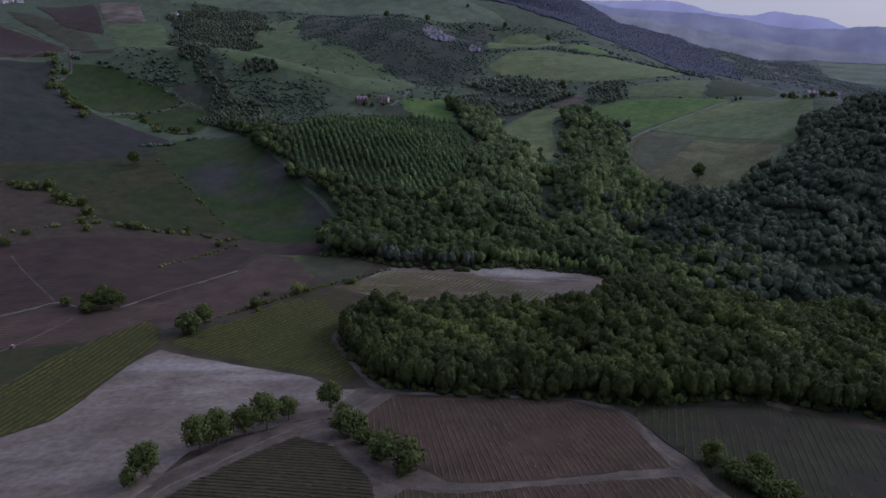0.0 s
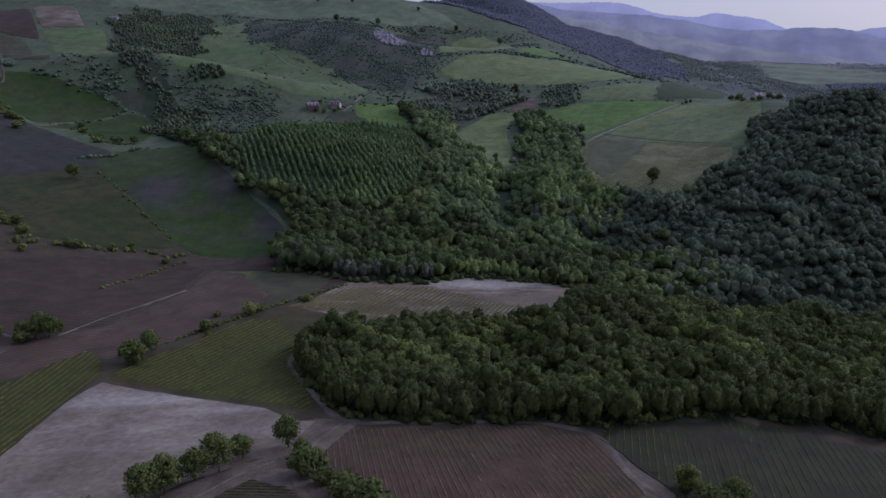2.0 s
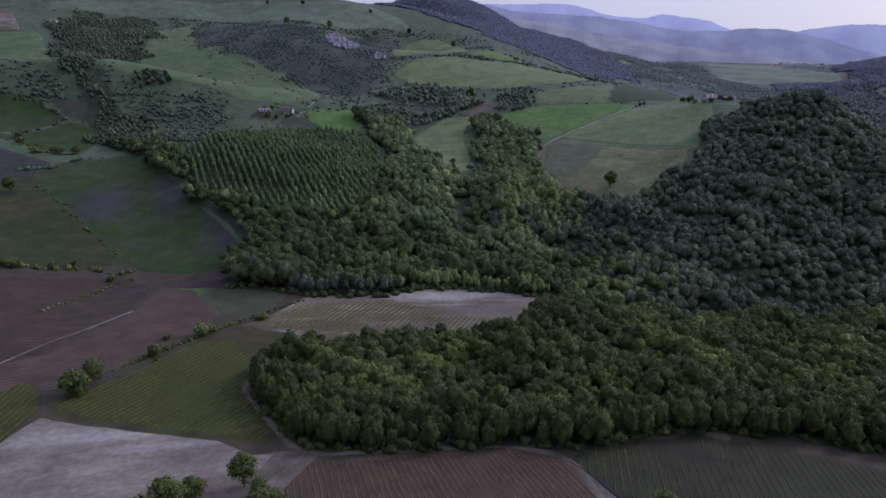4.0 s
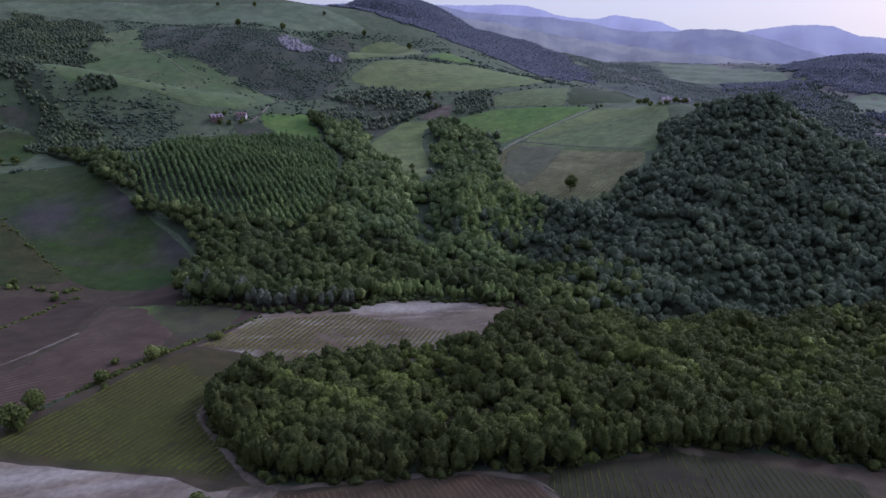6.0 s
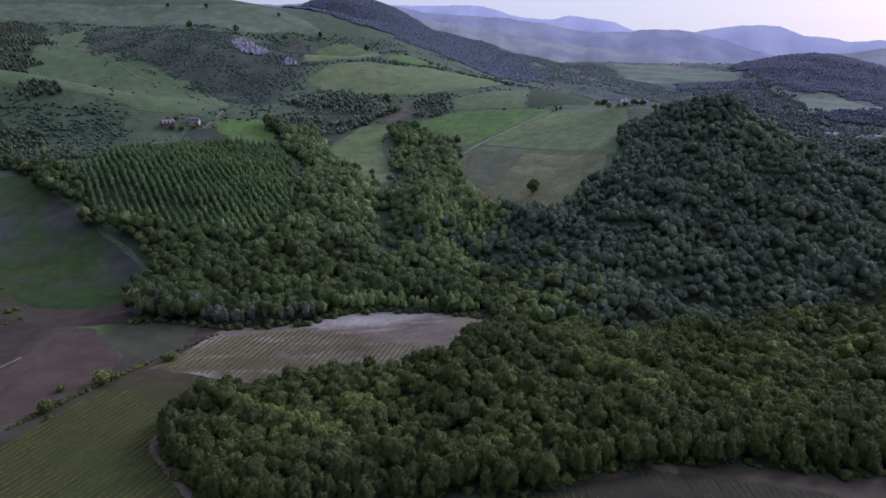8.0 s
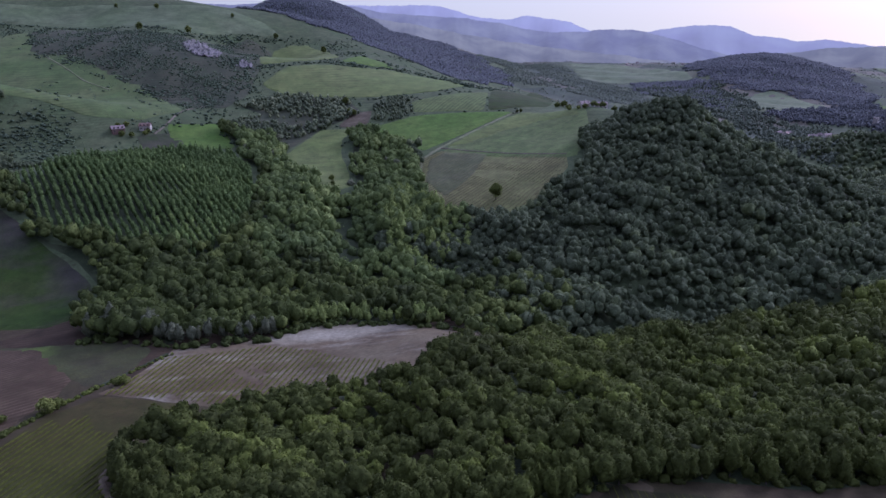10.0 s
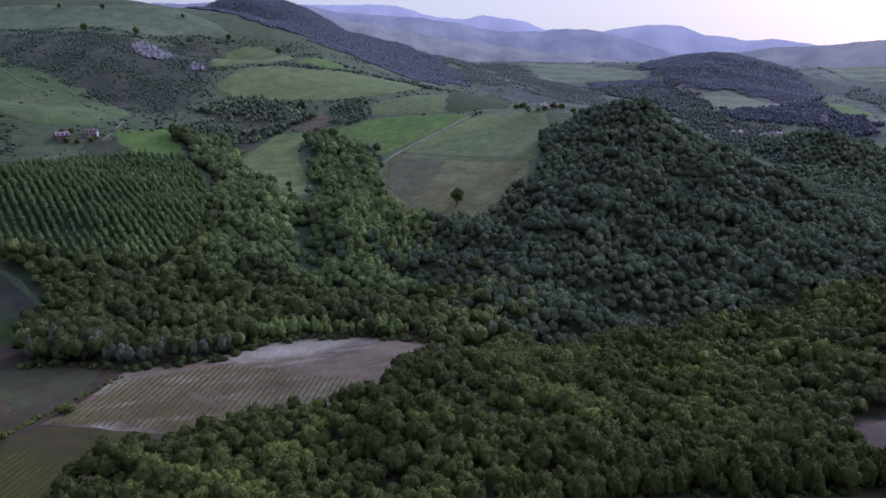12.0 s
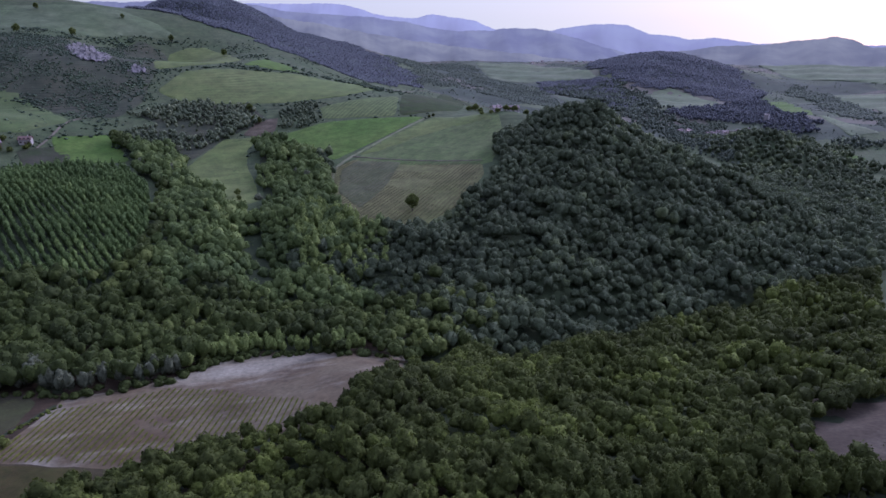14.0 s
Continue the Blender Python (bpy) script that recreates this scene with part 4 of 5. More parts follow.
def grow(name, places, key, material, lo, hi, seed, sink=0.3, tints=(0.0, 1.0)):
    """Many trees as one body: each place takes a tree of the kind, turned and sized by chance."""
    rng = np.random.default_rng(seed)
    kinds = KINDS[key]
    pick = rng.integers(0, len(kinds), len(places))
    vs, fs, ts, ns, n = [], [], [], [], 0
    for k, (v, f, m) in enumerate(kinds):
        p = places[pick == k]
        if not len(p):
            continue
        a = rng.uniform(0, 6.283, len(p))
        s = rng.uniform(lo, hi, len(p)) * (1 + 0.24 * np.sin(p[:, 0] / 11 + 1.7 * np.sin(p[:, 1] / 19)) * np.sin(p[:, 1] / 13 + 1.1 * np.sin(p[:, 0] / 23)))
        tall = s * rng.uniform(0.88, 1.15, len(p))
        ca, sa = np.cos(a) * s, np.sin(a) * s
        x = v[None, :, 0] * ca[:, None] - v[None, :, 1] * sa[:, None] + p[:, 0, None]
        y = v[None, :, 0] * sa[:, None] + v[None, :, 1] * ca[:, None] + p[:, 1, None]
        z = v[None, :, 2] * tall[:, None] + (land(p[:, 0], p[:, 1]) - sink)[:, None]
        vs.append(np.stack([x, y, z], 2).reshape(-1, 3))
        fs.append((f[None] + (np.arange(len(p)) * len(v))[:, None, None] + n).reshape(-1, 3))
        c, d = np.cos(a)[:, None], np.sin(a)[:, None]
        ns.append(np.stack([m[None, :, 0] * c - m[None, :, 1] * d, m[None, :, 0] * d + m[None, :, 1] * c, np.repeat(m[None, :, 2], len(p), 0)], 2).reshape(-1, 3))
        ts.append(np.repeat(rng.uniform(*tints, len(p)), len(v)))
        n += len(p) * len(v)
    return new(name, mesh_of(name, np.concatenate(vs), np.concatenate(fs), material, False, np.concatenate(ts), np.concatenate(ns)))


def limb(bm, p, q, r0, r1, sides=6):
    """A tapered stem from p to q."""
    p, q = Vector(p), Vector(q)
    d = (q - p).normalized()
    u = d.orthogonal().normalized()
    w = d.cross(u)
    a, b = [], []
    for i in range(sides):
        t = 2 * math.pi * i / sides
        o = u * math.cos(t) + w * math.sin(t)
        a.append(bm.verts.new(p + o * r0))
        b.append(bm.verts.new(q + o * r1))
    for i in range(sides):
        bm.faces.new((a[i], a[(i + 1) % sides], b[(i + 1) % sides], b[i]))
    bm.faces.new(b)


def tree_parts(key, crown_of, lobes, material, trunk_r, seed):
    """One tree as a thing: an Empty with a trunk, limbs to the lobes and a crown."""
    rng = np.random.default_rng(seed)
    v, f, soft = crown_of(rng)
    base = new(key)
    crown = new("crown", mesh_of("crown", v, f, material, False, np.full(len(v), 0.5), soft))
    crown.parent = base
    bm = bmesh.new()
    top = max(c[2] for c in lobes)
    fork = top * 0.42
    limb(bm, (0, 0, -0.6), (0.05, 0.03, fork), trunk_r, trunk_r * 0.7, 7)
    limb(bm, (0.05, 0.03, fork), (0.1, -0.1, top * 0.8), trunk_r * 0.7, trunk_r * 0.25, 6)
    for c in lobes[1:6]:
        limb(bm, (0.05, 0.03, fork * rng.uniform(0.8, 1.2)), (c[0] * 0.9, c[1] * 0.9, c[2]), trunk_r * 0.42, trunk_r * 0.12, 5)
    part("trunk", bm, M["bark"], base)
    return base


def plant(master, x, y, size, turn, label="", sink=0.15):
    ob = copy_thing(master, pose(x, y, float(land(x, y)) - sink, 0, 0, turn) @ Matrix.Scale(size / master.scale.x, 4))
    return tagged(ob, label)


WOOD = [(-35, 247), (-38, 230), (-38, 224), (-24, 192), (-15, 179), (6, 175), (41, 173), (50, 168), (61, 170), (88, 173), (101, 173), (128, 168), (143, 161), (169, 159), (205, 146), (244, 140), (244, 152), (206, 160), (188, 172), (190, 180), (203, 193), (216, 195), (230, 197), (262, 199), (288, 210), (346, 256), (422, 307), (256, 307), (141, 315), (128, 308), (111, 291), (90, 272), (64, 261), (33, 262), (13, 259), (-15, 252)]
VALLEY = [(-207, 639), (-165, 588), (-137, 556), (-108, 479), (-51, 443), (-22, 426), (8, 446), (21, 485), (31, 573), (18, 644), (8, 722), (44, 689), (55, 612), (68, 534), (81, 507), (97, 543), (114, 660), (138, 660), (157, 579), (132, 512), (141, 461), (177, 443), (205, 451), (233, 468), (260, 494), (273, 525), (289, 546), (311, 548), (358, 540), (422, 534), (512, 526), (614, 505), (614, 422), (429, 308), (256, 308), (141, 316), (104, 317), (76, 337), (47, 348), (32, 348), (17, 334), (-5, 330), (-27, 329), (-35, 338), (-61, 351), (-74, 380), (-64, 416), (-84, 453), (-146, 538)]

# the front of the wood: trees of their own
rng = np.random.default_rng(21)
masters = []
for i in range(7):
    g = np.random.default_rng(60 + i)
    masters.append(tagged(tree_parts("oak_tree", lambda rng: dome_arrays(rng, 3.0 + 0.2 * (i % 3), 10.4 + 0.6 * (i % 4), 15, 320, 0.58, FINE, 0.02), oak_lobes(g, 2.4, 10.4, 6), M["oak"], 0.22, 80 + i), "leafy green oak at the edge of a dense wood", "tree", "trees at the edge of the wood"))
places = scatter(WOOD, 4.5, 5)
dist = np.full(len(places), 1e9)
front = WOOD[2:15]
for (x0, y0), (x1, y1) in zip(front, front[1:]):
    d = np.array([x1 - x0, y1 - y0], float)
    t = np.clip(((places - (x0, y0)) @ d) / (d @ d), 0, 1)
    dist = np.minimum(dist, np.hypot(*(places - (x0, y0) - t[:, None] * d).T))
order = np.argsort(dist)
edge_trees, rest = places[order[:200]], places[order[200:]]
for i, (x, y) in enumerate(edge_trees):
    plant(masters[i % 7], x, y, rng.uniform(0.58, 1.0), rng.uniform(0, 360))
for i, m in enumerate(masters):
    x, y = rest[i * 3]
    m.matrix_basis = pose(x, y, float(land(x, y)) - 0.2, 0, 0, 40 * i) @ Matrix.Scale(0.8, 4)
near = rest[:, 0] < 190
tagged(grow("woodland", rest[near], "oak", M["oak"], 0.64, 1.06, 8), "dense oak wood with rounded green crowns", "woodland", kind="stuff")
tagged(grow("woodland", rest[~near], "hilloak", M["oak"], 0.68, 1.08, 9), "dense oak wood beside a valley", "woodland", kind="stuff")
edge_bush = scatter(WOOD, 3.2, 15)
d2 = np.full(len(edge_bush), 1e9)
for (x0, y0), (x1, y1) in zip(front, front[1:]):
    d = np.array([x1 - x0, y1 - y0], float)
    t = np.clip(((edge_bush - (x0, y0)) @ d) / (d @ d), 0, 1)
    d2 = np.minimum(d2, np.hypot(*(edge_bush - (x0, y0) - t[:, None] * d).T))
tagged(grow("undergrowth", edge_bush[d2 < 3.4], "bush", M["oak"], 0.6, 1.15, 16), "leafy undergrowth along the foot of the wood", "undergrowth", kind="stuff")

# the wood in the valley and on the dark hill
LIMES = [(28, 345), (49, 346), (78, 334), (94, 322), (98, 338), (61, 356), (36, 357)]
GULLY = [(74, 508), (84, 505), (77, 470), (78, 455), (70, 425), (60, 428), (66, 452), (64, 470)]
# litter and gully floor darkened: shade below the trees is painted in
lay("woodfloor", "woodland_floor", WOOD, "under", "shade-dark leaf litter under the oak wood", category="ground", lift=0.03)
lay("valleyfloor", "woodland_floor", VALLEY, "under", "shade-dark leaf litter under the valley wood", category="ground", lift=0.03)
lay("gully", "gully_floor", GULLY, "under", "wooded gully floor in a shade-dark colour", category="ground", lift=0.05)
vp = scatter(VALLEY, 5.1, 6, rag=4, holes=[FIELDS["clearing"][1], LIMES])
vp = vp[~(inside(GULLY, vp[:, 0], vp[:, 1]) & (np.random.default_rng(19).random(len(vp)) < 0.6))]
shift = np.random.default_rng(17).normal(0, 14, len(vp)) + 12 * np.sin(vp[:, 1] / 17 + vp[:, 0] / 29)
hillside = vp[:, 0] + 0.55 * (vp[:, 1] - 400) > 112 + shift
hillside &= (vp[:, 0] > 150) | (vp[:, 1] < 440)
tagged(grow("hill_wood", vp[hillside], "hilloak", M["hilloak"], 0.66, 1.06, 10), "dark dense wood covering a steep hill", "woodland", kind="stuff")
# low and left trees take the darker leaves, with shade in their colour
low = ~hillside & ((vp[:, 1] < 400 + 25 * np.sin(vp[:, 0] / 23)) | (vp[:, 0] < 15))
tagged(grow("valley_wood", vp[low], "hilloak", M["valley"], 0.72, 1.18, 11), "mixed green wood along a valley floor", "woodland", kind="stuff")
tagged(grow("valley_wood", vp[~hillside & ~low], "hilloak", M["valleyfar"], 0.7, 1.15, 13), "lighter green wood in the upper valley", "woodland", kind="stuff")

# plantation in straight rows
ORCHARD = FIELDS["orchard"][1]
ca, sa = math.cos(radians(-73.5)), math.sin(radians(-73.5))
pr = []
k = 0
for c in np.arange(-400, 400, 4.4):
    k += 1
    for s in np.arange(-1000, 100, 2.9):
        pr.append((s * ca - c * sa, s * sa + c * ca))
pr = np.array(pr) + np.random.default_rng(4).uniform(-0.35, 0.35, (len(pr), 2))
pr = pr[inside(ORCHARD, pr[:, 0], pr[:, 1])]
pr = pr[np.random.default_rng(5).random(len(pr)) > 0.03]
tagged(grow("tree_plantation", pr, "poplar", M["poplar"], 0.72, 1.1, 12), "young plantation trees in straight rows", "plantation", kind="stuff")

# scrub and far woods
OPEN = [FIELDS[k][1] for k in ("hillmead", "farmmead", "farmbare", "orchard", "clearing", "upmead", "dome", "ridge", "vstrip", "vgrey", "gfield", "tanup", "tan", "gleft", "oleft", "dleft", "bleft", "ol2", "gr3", "tan_tl", "grn_tl", "bleft", "brownpatch", "knoll", "strip2", "yel_tl", "pur_tl", "pale_tl")]
OPEN += [[(cx + (x - cx) * 0.7, cy + (y - cy) * 0.7) for x, y in poly] for poly, cx, cy in ((FIELDS["rockp"][1], -7, 985), (FIELDS["rockp2"][1], 40, 898))]
FAROPEN = [FIELDS[k][1] for k in ("fr1", "fr2", "fr6", "fr7", "fr3", "fr4", "fr5", "vgrey", "tanup", "vstrip")]
SCRUB = [(-215, 1096), (-179, 1112), (-81, 1060), (-15, 1050), (60, 1124), (87, 1093), (68, 921), (47, 858), (37, 812), (10, 770), (-30, 785), (-90, 874), (-160, 968), (-198, 992)]
COPSE = [(45, 747), (24, 777), (74, 796), (132, 771), (139, 718), (95, 694), (57, 648), (19, 689), (11, 726)]
VILLAGE_TREES = [(762, 970), (798, 927), (812, 815), (694, 660), (664, 634), (632, 638), (637, 705), (682, 840)]
FOLD = [(-406, 1106), (-370, 988), (-285, 780), (-262, 732), (-225, 660), (-165, 570), (-134, 560), (-128, 600), (-172, 650), (-212, 695), (-245, 760), (-263, 1113), (-329, 1137)]
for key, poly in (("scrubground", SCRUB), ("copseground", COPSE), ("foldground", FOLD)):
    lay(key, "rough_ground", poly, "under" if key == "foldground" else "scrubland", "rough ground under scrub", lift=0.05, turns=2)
tagged(grow("hillside_scrub", scatter(SCRUB, 3.1, 31, patchy=-0.5, holes=OPEN[5:8] + OPEN[-2:], rag=7), "farbush", M["scrub"], 0.18, 0.62, 32), "patchy dark scrub on a steep slope", "scrub", kind="stuff")
tagged(grow("slope_wood", scatter(COPSE, 4.4, 33, patchy=-0.4, holes=OPEN[4:5], rag=6), "fartree", M["copse"], 0.4, 0.8, 34), "small trees and scrub above the valley", "woodland", kind="stuff")
tagged(grow("slope_wood", scatter([(158, 737), (179, 755), (191, 732), (182, 694), (159, 681), (138, 686)], 5.0, 96, rag=2), "fartree", M["copse"], 0.35, 0.7, 97), "clump of small trees beside a striped vineyard", "copse", kind="stuff")
tagged(grow("hillside_scrub", scatter([(-206, 717), (-142, 726), (-98, 713), (-109, 673), (-139, 589), (-168, 600), (-203, 685)], 3.6, 35, patchy=-0.1, rag=8), "farbush", M["scrub"], 0.2, 0.6, 36), "scattered low bushes on a grassy slope", "scrub", kind="stuff")
tagged(grow("hillside_scrub", scatter([(-365, 716), (-276, 720), (-221, 699), (-269, 693), (-261, 652), (-289, 609), (-327, 639), (-353, 653)], 5.0, 37, patchy=0.3, rag=8, holes=OPEN), "farbush", M["scrub"], 0.3, 0.8, 38), "scattered low bushes between fields", "scrub", kind="stuff")
tagged(grow("hillside_scrub", scatter([(-420, 640), (330, 640), (330, 1150), (-420, 1150)], 5.2, 52, patchy=0.3, holes=OPEN), "farbush", M["scrub"], 0.14, 0.55, 53), "bushes and hedges scattered over the upper slopes", "scrub", kind="stuff")
tagged(grow("hillside_scrub", scatter(OPEN[0], 11.0, 54, patchy=0.55), "farbush", M["scrub"], 0.25, 0.6, 55), "few low bushes on a hill meadow", "scrub", kind="stuff")
tagged(grow("hillside_copse", scatter([(-205, 724), (-186, 734), (-167, 731), (-169, 718), (-196, 712)], 4.5, 64, rag=3), "fartree", M["hilloak"], 0.6, 0.95, 65), "dark copse in a fold of a hill meadow", "copse", kind="stuff")
tagged(grow("upper_wood", scatter(FOLD, 3.9, 39, patchy=-1.05, rag=12), "fartree", M["hilloak"], 0.42, 0.72, 40), "dark wood in a fold of the upper slope", "woodland", kind="stuff")
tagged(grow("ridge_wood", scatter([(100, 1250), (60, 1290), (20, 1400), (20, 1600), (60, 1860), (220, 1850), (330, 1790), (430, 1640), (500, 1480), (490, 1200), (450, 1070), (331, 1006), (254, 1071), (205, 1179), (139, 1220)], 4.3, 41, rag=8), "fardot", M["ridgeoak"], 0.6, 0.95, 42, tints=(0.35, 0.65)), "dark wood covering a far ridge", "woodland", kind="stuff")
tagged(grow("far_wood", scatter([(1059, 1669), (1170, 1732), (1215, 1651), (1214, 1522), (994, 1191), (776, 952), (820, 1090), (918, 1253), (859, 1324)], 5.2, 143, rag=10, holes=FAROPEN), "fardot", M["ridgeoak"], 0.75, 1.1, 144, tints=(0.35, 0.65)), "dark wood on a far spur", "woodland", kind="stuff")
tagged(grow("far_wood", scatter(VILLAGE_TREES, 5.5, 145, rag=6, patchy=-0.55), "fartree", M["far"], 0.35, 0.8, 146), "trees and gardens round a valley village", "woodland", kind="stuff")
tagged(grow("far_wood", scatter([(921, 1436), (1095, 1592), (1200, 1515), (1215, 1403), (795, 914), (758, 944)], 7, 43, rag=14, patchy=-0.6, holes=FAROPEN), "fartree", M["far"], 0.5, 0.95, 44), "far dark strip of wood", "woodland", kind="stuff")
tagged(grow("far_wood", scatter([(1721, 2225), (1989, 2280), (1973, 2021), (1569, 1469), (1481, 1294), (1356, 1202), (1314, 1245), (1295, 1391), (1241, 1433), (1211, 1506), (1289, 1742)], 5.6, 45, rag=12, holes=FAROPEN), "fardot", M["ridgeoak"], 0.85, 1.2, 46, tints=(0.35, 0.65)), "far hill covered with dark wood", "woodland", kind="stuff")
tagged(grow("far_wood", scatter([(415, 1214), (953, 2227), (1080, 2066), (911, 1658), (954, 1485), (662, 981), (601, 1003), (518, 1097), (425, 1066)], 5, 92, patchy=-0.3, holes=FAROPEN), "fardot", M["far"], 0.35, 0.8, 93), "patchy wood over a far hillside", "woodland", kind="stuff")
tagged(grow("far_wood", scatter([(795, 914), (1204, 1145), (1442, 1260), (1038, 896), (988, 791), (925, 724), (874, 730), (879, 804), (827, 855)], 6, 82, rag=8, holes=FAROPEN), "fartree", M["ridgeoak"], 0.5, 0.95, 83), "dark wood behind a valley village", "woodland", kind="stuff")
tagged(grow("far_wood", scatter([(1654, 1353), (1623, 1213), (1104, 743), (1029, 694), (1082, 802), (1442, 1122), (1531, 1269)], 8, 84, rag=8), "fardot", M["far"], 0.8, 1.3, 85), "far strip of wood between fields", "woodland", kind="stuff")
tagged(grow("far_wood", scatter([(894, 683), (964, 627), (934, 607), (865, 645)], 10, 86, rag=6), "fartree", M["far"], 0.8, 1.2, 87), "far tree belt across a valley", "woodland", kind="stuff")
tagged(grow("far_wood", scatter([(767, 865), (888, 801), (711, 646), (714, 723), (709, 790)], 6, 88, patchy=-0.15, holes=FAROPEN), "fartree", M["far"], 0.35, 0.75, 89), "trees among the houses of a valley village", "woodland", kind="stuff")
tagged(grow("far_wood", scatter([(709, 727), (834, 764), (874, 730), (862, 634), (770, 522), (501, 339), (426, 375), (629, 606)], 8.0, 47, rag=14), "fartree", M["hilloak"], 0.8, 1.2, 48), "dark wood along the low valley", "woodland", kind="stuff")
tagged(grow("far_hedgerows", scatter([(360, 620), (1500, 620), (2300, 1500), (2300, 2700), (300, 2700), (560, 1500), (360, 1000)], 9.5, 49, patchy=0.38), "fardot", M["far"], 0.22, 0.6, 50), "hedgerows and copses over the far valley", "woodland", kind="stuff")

# silver willows and a light green thicket at the valley edge
tagged(grow("willow_row", scatter([(-62, 352), (-36, 340), (-25, 329), (-3, 329), (16, 334), (14, 339), (-8, 335), (-22, 335), (-36, 347), (-60, 358)], 4.0, 56, keep=0.85), "willow", M["willow"], 0.7, 1.25, 57), "row of silvery willows at the foot of the wood", "willows", kind="stuff")
tagged(grow("thicket", scatter(LIMES, 4.0, 58, rag=2), "willow", M["lime"], 0.7, 1.1, 59), "light green thicket above a pale vineyard", "thicket", kind="stuff")
tagged(grow("pale_trees", np.array([(22, 636), (42, 613), (46, 617), (129, 551), (127, 561), (125, 570), (74, 695), (45, 657), (43, 669), (89, 532), (151, 569), (47, 663), (52, 670), (29, 647), (22, 636), (35, 656), (57, 649)], float), "oak", M["willow"], 0.6, 0.95, 69), "pale grey-green trees scattered in the valley wood", "trees", kind="stuff")
tagged(grow("thicket", scatter([(90, 422), (115, 397), (143, 422), (143, 476), (128, 506), (108, 499), (95, 461)], 5.0, 62, keep=0.55), "poplar", M["lime"], 1.2, 1.9, 63), "light green young trees in the valley", "thicket", kind="stuff")

# ---- vine rows: two fields are planted in part ----
PLANTED = {
    "vgreen": [(-94, 218), (-98, 223), (-93, 232), (-78, 250), (-67, 268), (-62, 275), (-57, 270), (-50, 276), (-46, 262), (-40, 258), (-40, 250), (-39, 240), (-40, 228), (-35, 216), (-27, 194), (-30, 187), (-39, 192), (-63, 202)],
    "white": [(-49, 289), (-37, 303), (-27, 318), (-5, 318), (12, 322), (30, 312), (40, 300), (52, 290), (60, 268), (33, 268), (13, 264), (-2, 264), (-18, 274), (-33, 282)],
}
for key, angle, gap, wide, high, mat, holes in (("vgreen", 60, 2.3, 0.5, 0.45, "vine", -0.6), ("vleft", 86, 2.3, 0.5, 0.45, "vine", -0.6), ("vcen", 98, 1.5, 0.15, 0.13, "young", 0.1), ("vright", 72, 1.9, 0.16, 0.14, "vine", 0.2), ("vbot", -9, 1.3, 0.24, 0.25, "vinedim", -0.15), ("vbot2", 98, 1.5, 0.15, 0.13, "young", 0.15), ("white", 63, 2.3, 0.42, 0.5, "vine", 0.05), ("tan", 31, 3.0, 0.4, 0.45, "vinedim", 0.3)):
    owner, poly = FIELDS[key]
    poly = PLANTED.get(key, poly)
    rows_in(owner, poly, angle, gap, wide, high, M[mat], holes, seed=len(key))

# ---- lone trees, hedges and bushes ----
g = np.random.default_rng(90)
LONE_LOBES = [oak_lobes(g, 3.9, 9.8, 13) + [(1.9 * math.cos(k * 1.3), 1.9 * math.sin(k * 1.3), 3.2 + 0.7 * (k % 3), 1.3 + 0.25 * (k % 2), 1.3, 1.4) for k in range(5)] for _ in range(3)]
BUSH_LOBES = [bush_lobes(g, 2.2, 4.0, 6) for _ in range(3)]
lone = [tagged(tree_parts("field_tree", lambda rng: crown_arrays(rng, LONE_LOBES[i], 2000, 0.42, 0.5, 0.5, ball(1)), LONE_LOBES[i], M["fieldleaf"], 0.2, 91 + i), "leafy tree beside a dirt track", "tree", "trees beside the track") for i in range(3)]
shrub = [tagged(tree_parts("bush", lambda rng: crown_arrays(rng, BUSH_LOBES[i], 700, 0.4, 0.55, 0.45, ball(1)), BUSH_LOBES[i], M["fieldleaf"], 0.1, 95 + i), "rounded leafy bush beside a field edge", "bush", "bushes along the tracks and hedges") for i in range(3)]
spots = [(-65, 120), (-63, 124), (-56, 136), (-53, 139), (-48, 145), (-44, 149), (-30, 161), (-94, 232), (-91, 241), (-64, 281), (-77, 262), (-23, 145), (-13, 132), (-8, 127)]
sizes = (0.55, 0.95, 1.0, 1.02, 0.9, 1.08, 0.95, 1.7, 0.95, 1.1, 1.0, 1.0, 0.95, 1.0)
for i, ((x, y), s) in enumerate(zip(spots, sizes)):
    if i in (7, 9, 10, 11, 12, 13):
        plant(shrub[1 if i in (10, 13) else i % 3], x, y, s * (2.0 if i > 10 else 1.35), 50 * i)
    else:
        plant(lone[0 if i % 2 else 2], x, y, s, 70 * i)
for i, m in enumerate(lone):
    x, y = ((-40, 155), (-52, 143), (-26, 156))[i]
    m.matrix_basis = pose(x, y, float(land(x, y)) - 0.15, 0, 0, 30 * i) @ Matrix.Scale((0.75, 0.6, 0.5)[i], 4)
for i, m in enumerate(shrub):
    x, y = ((-26, 152), (-19, 140), (-15, 137))[i]
    m.matrix_basis = pose(x, y, float(land(x, y)) - 0.15, 0, 0, 30 * i) @ Matrix.Scale((1.0, 1.2, 1.1)[i], 4)


def hedge(line, spacing, lo, hi, seed, pick=(0, 2), label=""):
    rng = np.random.default_rng(seed)
    for (x0, y0), (x1, y1) in zip(line, line[1:]):
        d = math.hypot(x1 - x0, y1 - y0)
        for t in np.arange(0, d, spacing):
            x, y = x0 + (x1 - x0) * t / d + rng.normal(0, spacing * 0.25), y0 + (y1 - y0) * t / d + rng.normal(0, spacing * 0.25)
            plant(shrub[pick[int(rng.integers(len(pick)))]], x, y, rng.uniform(lo, hi), rng.uniform(0, 360), label)


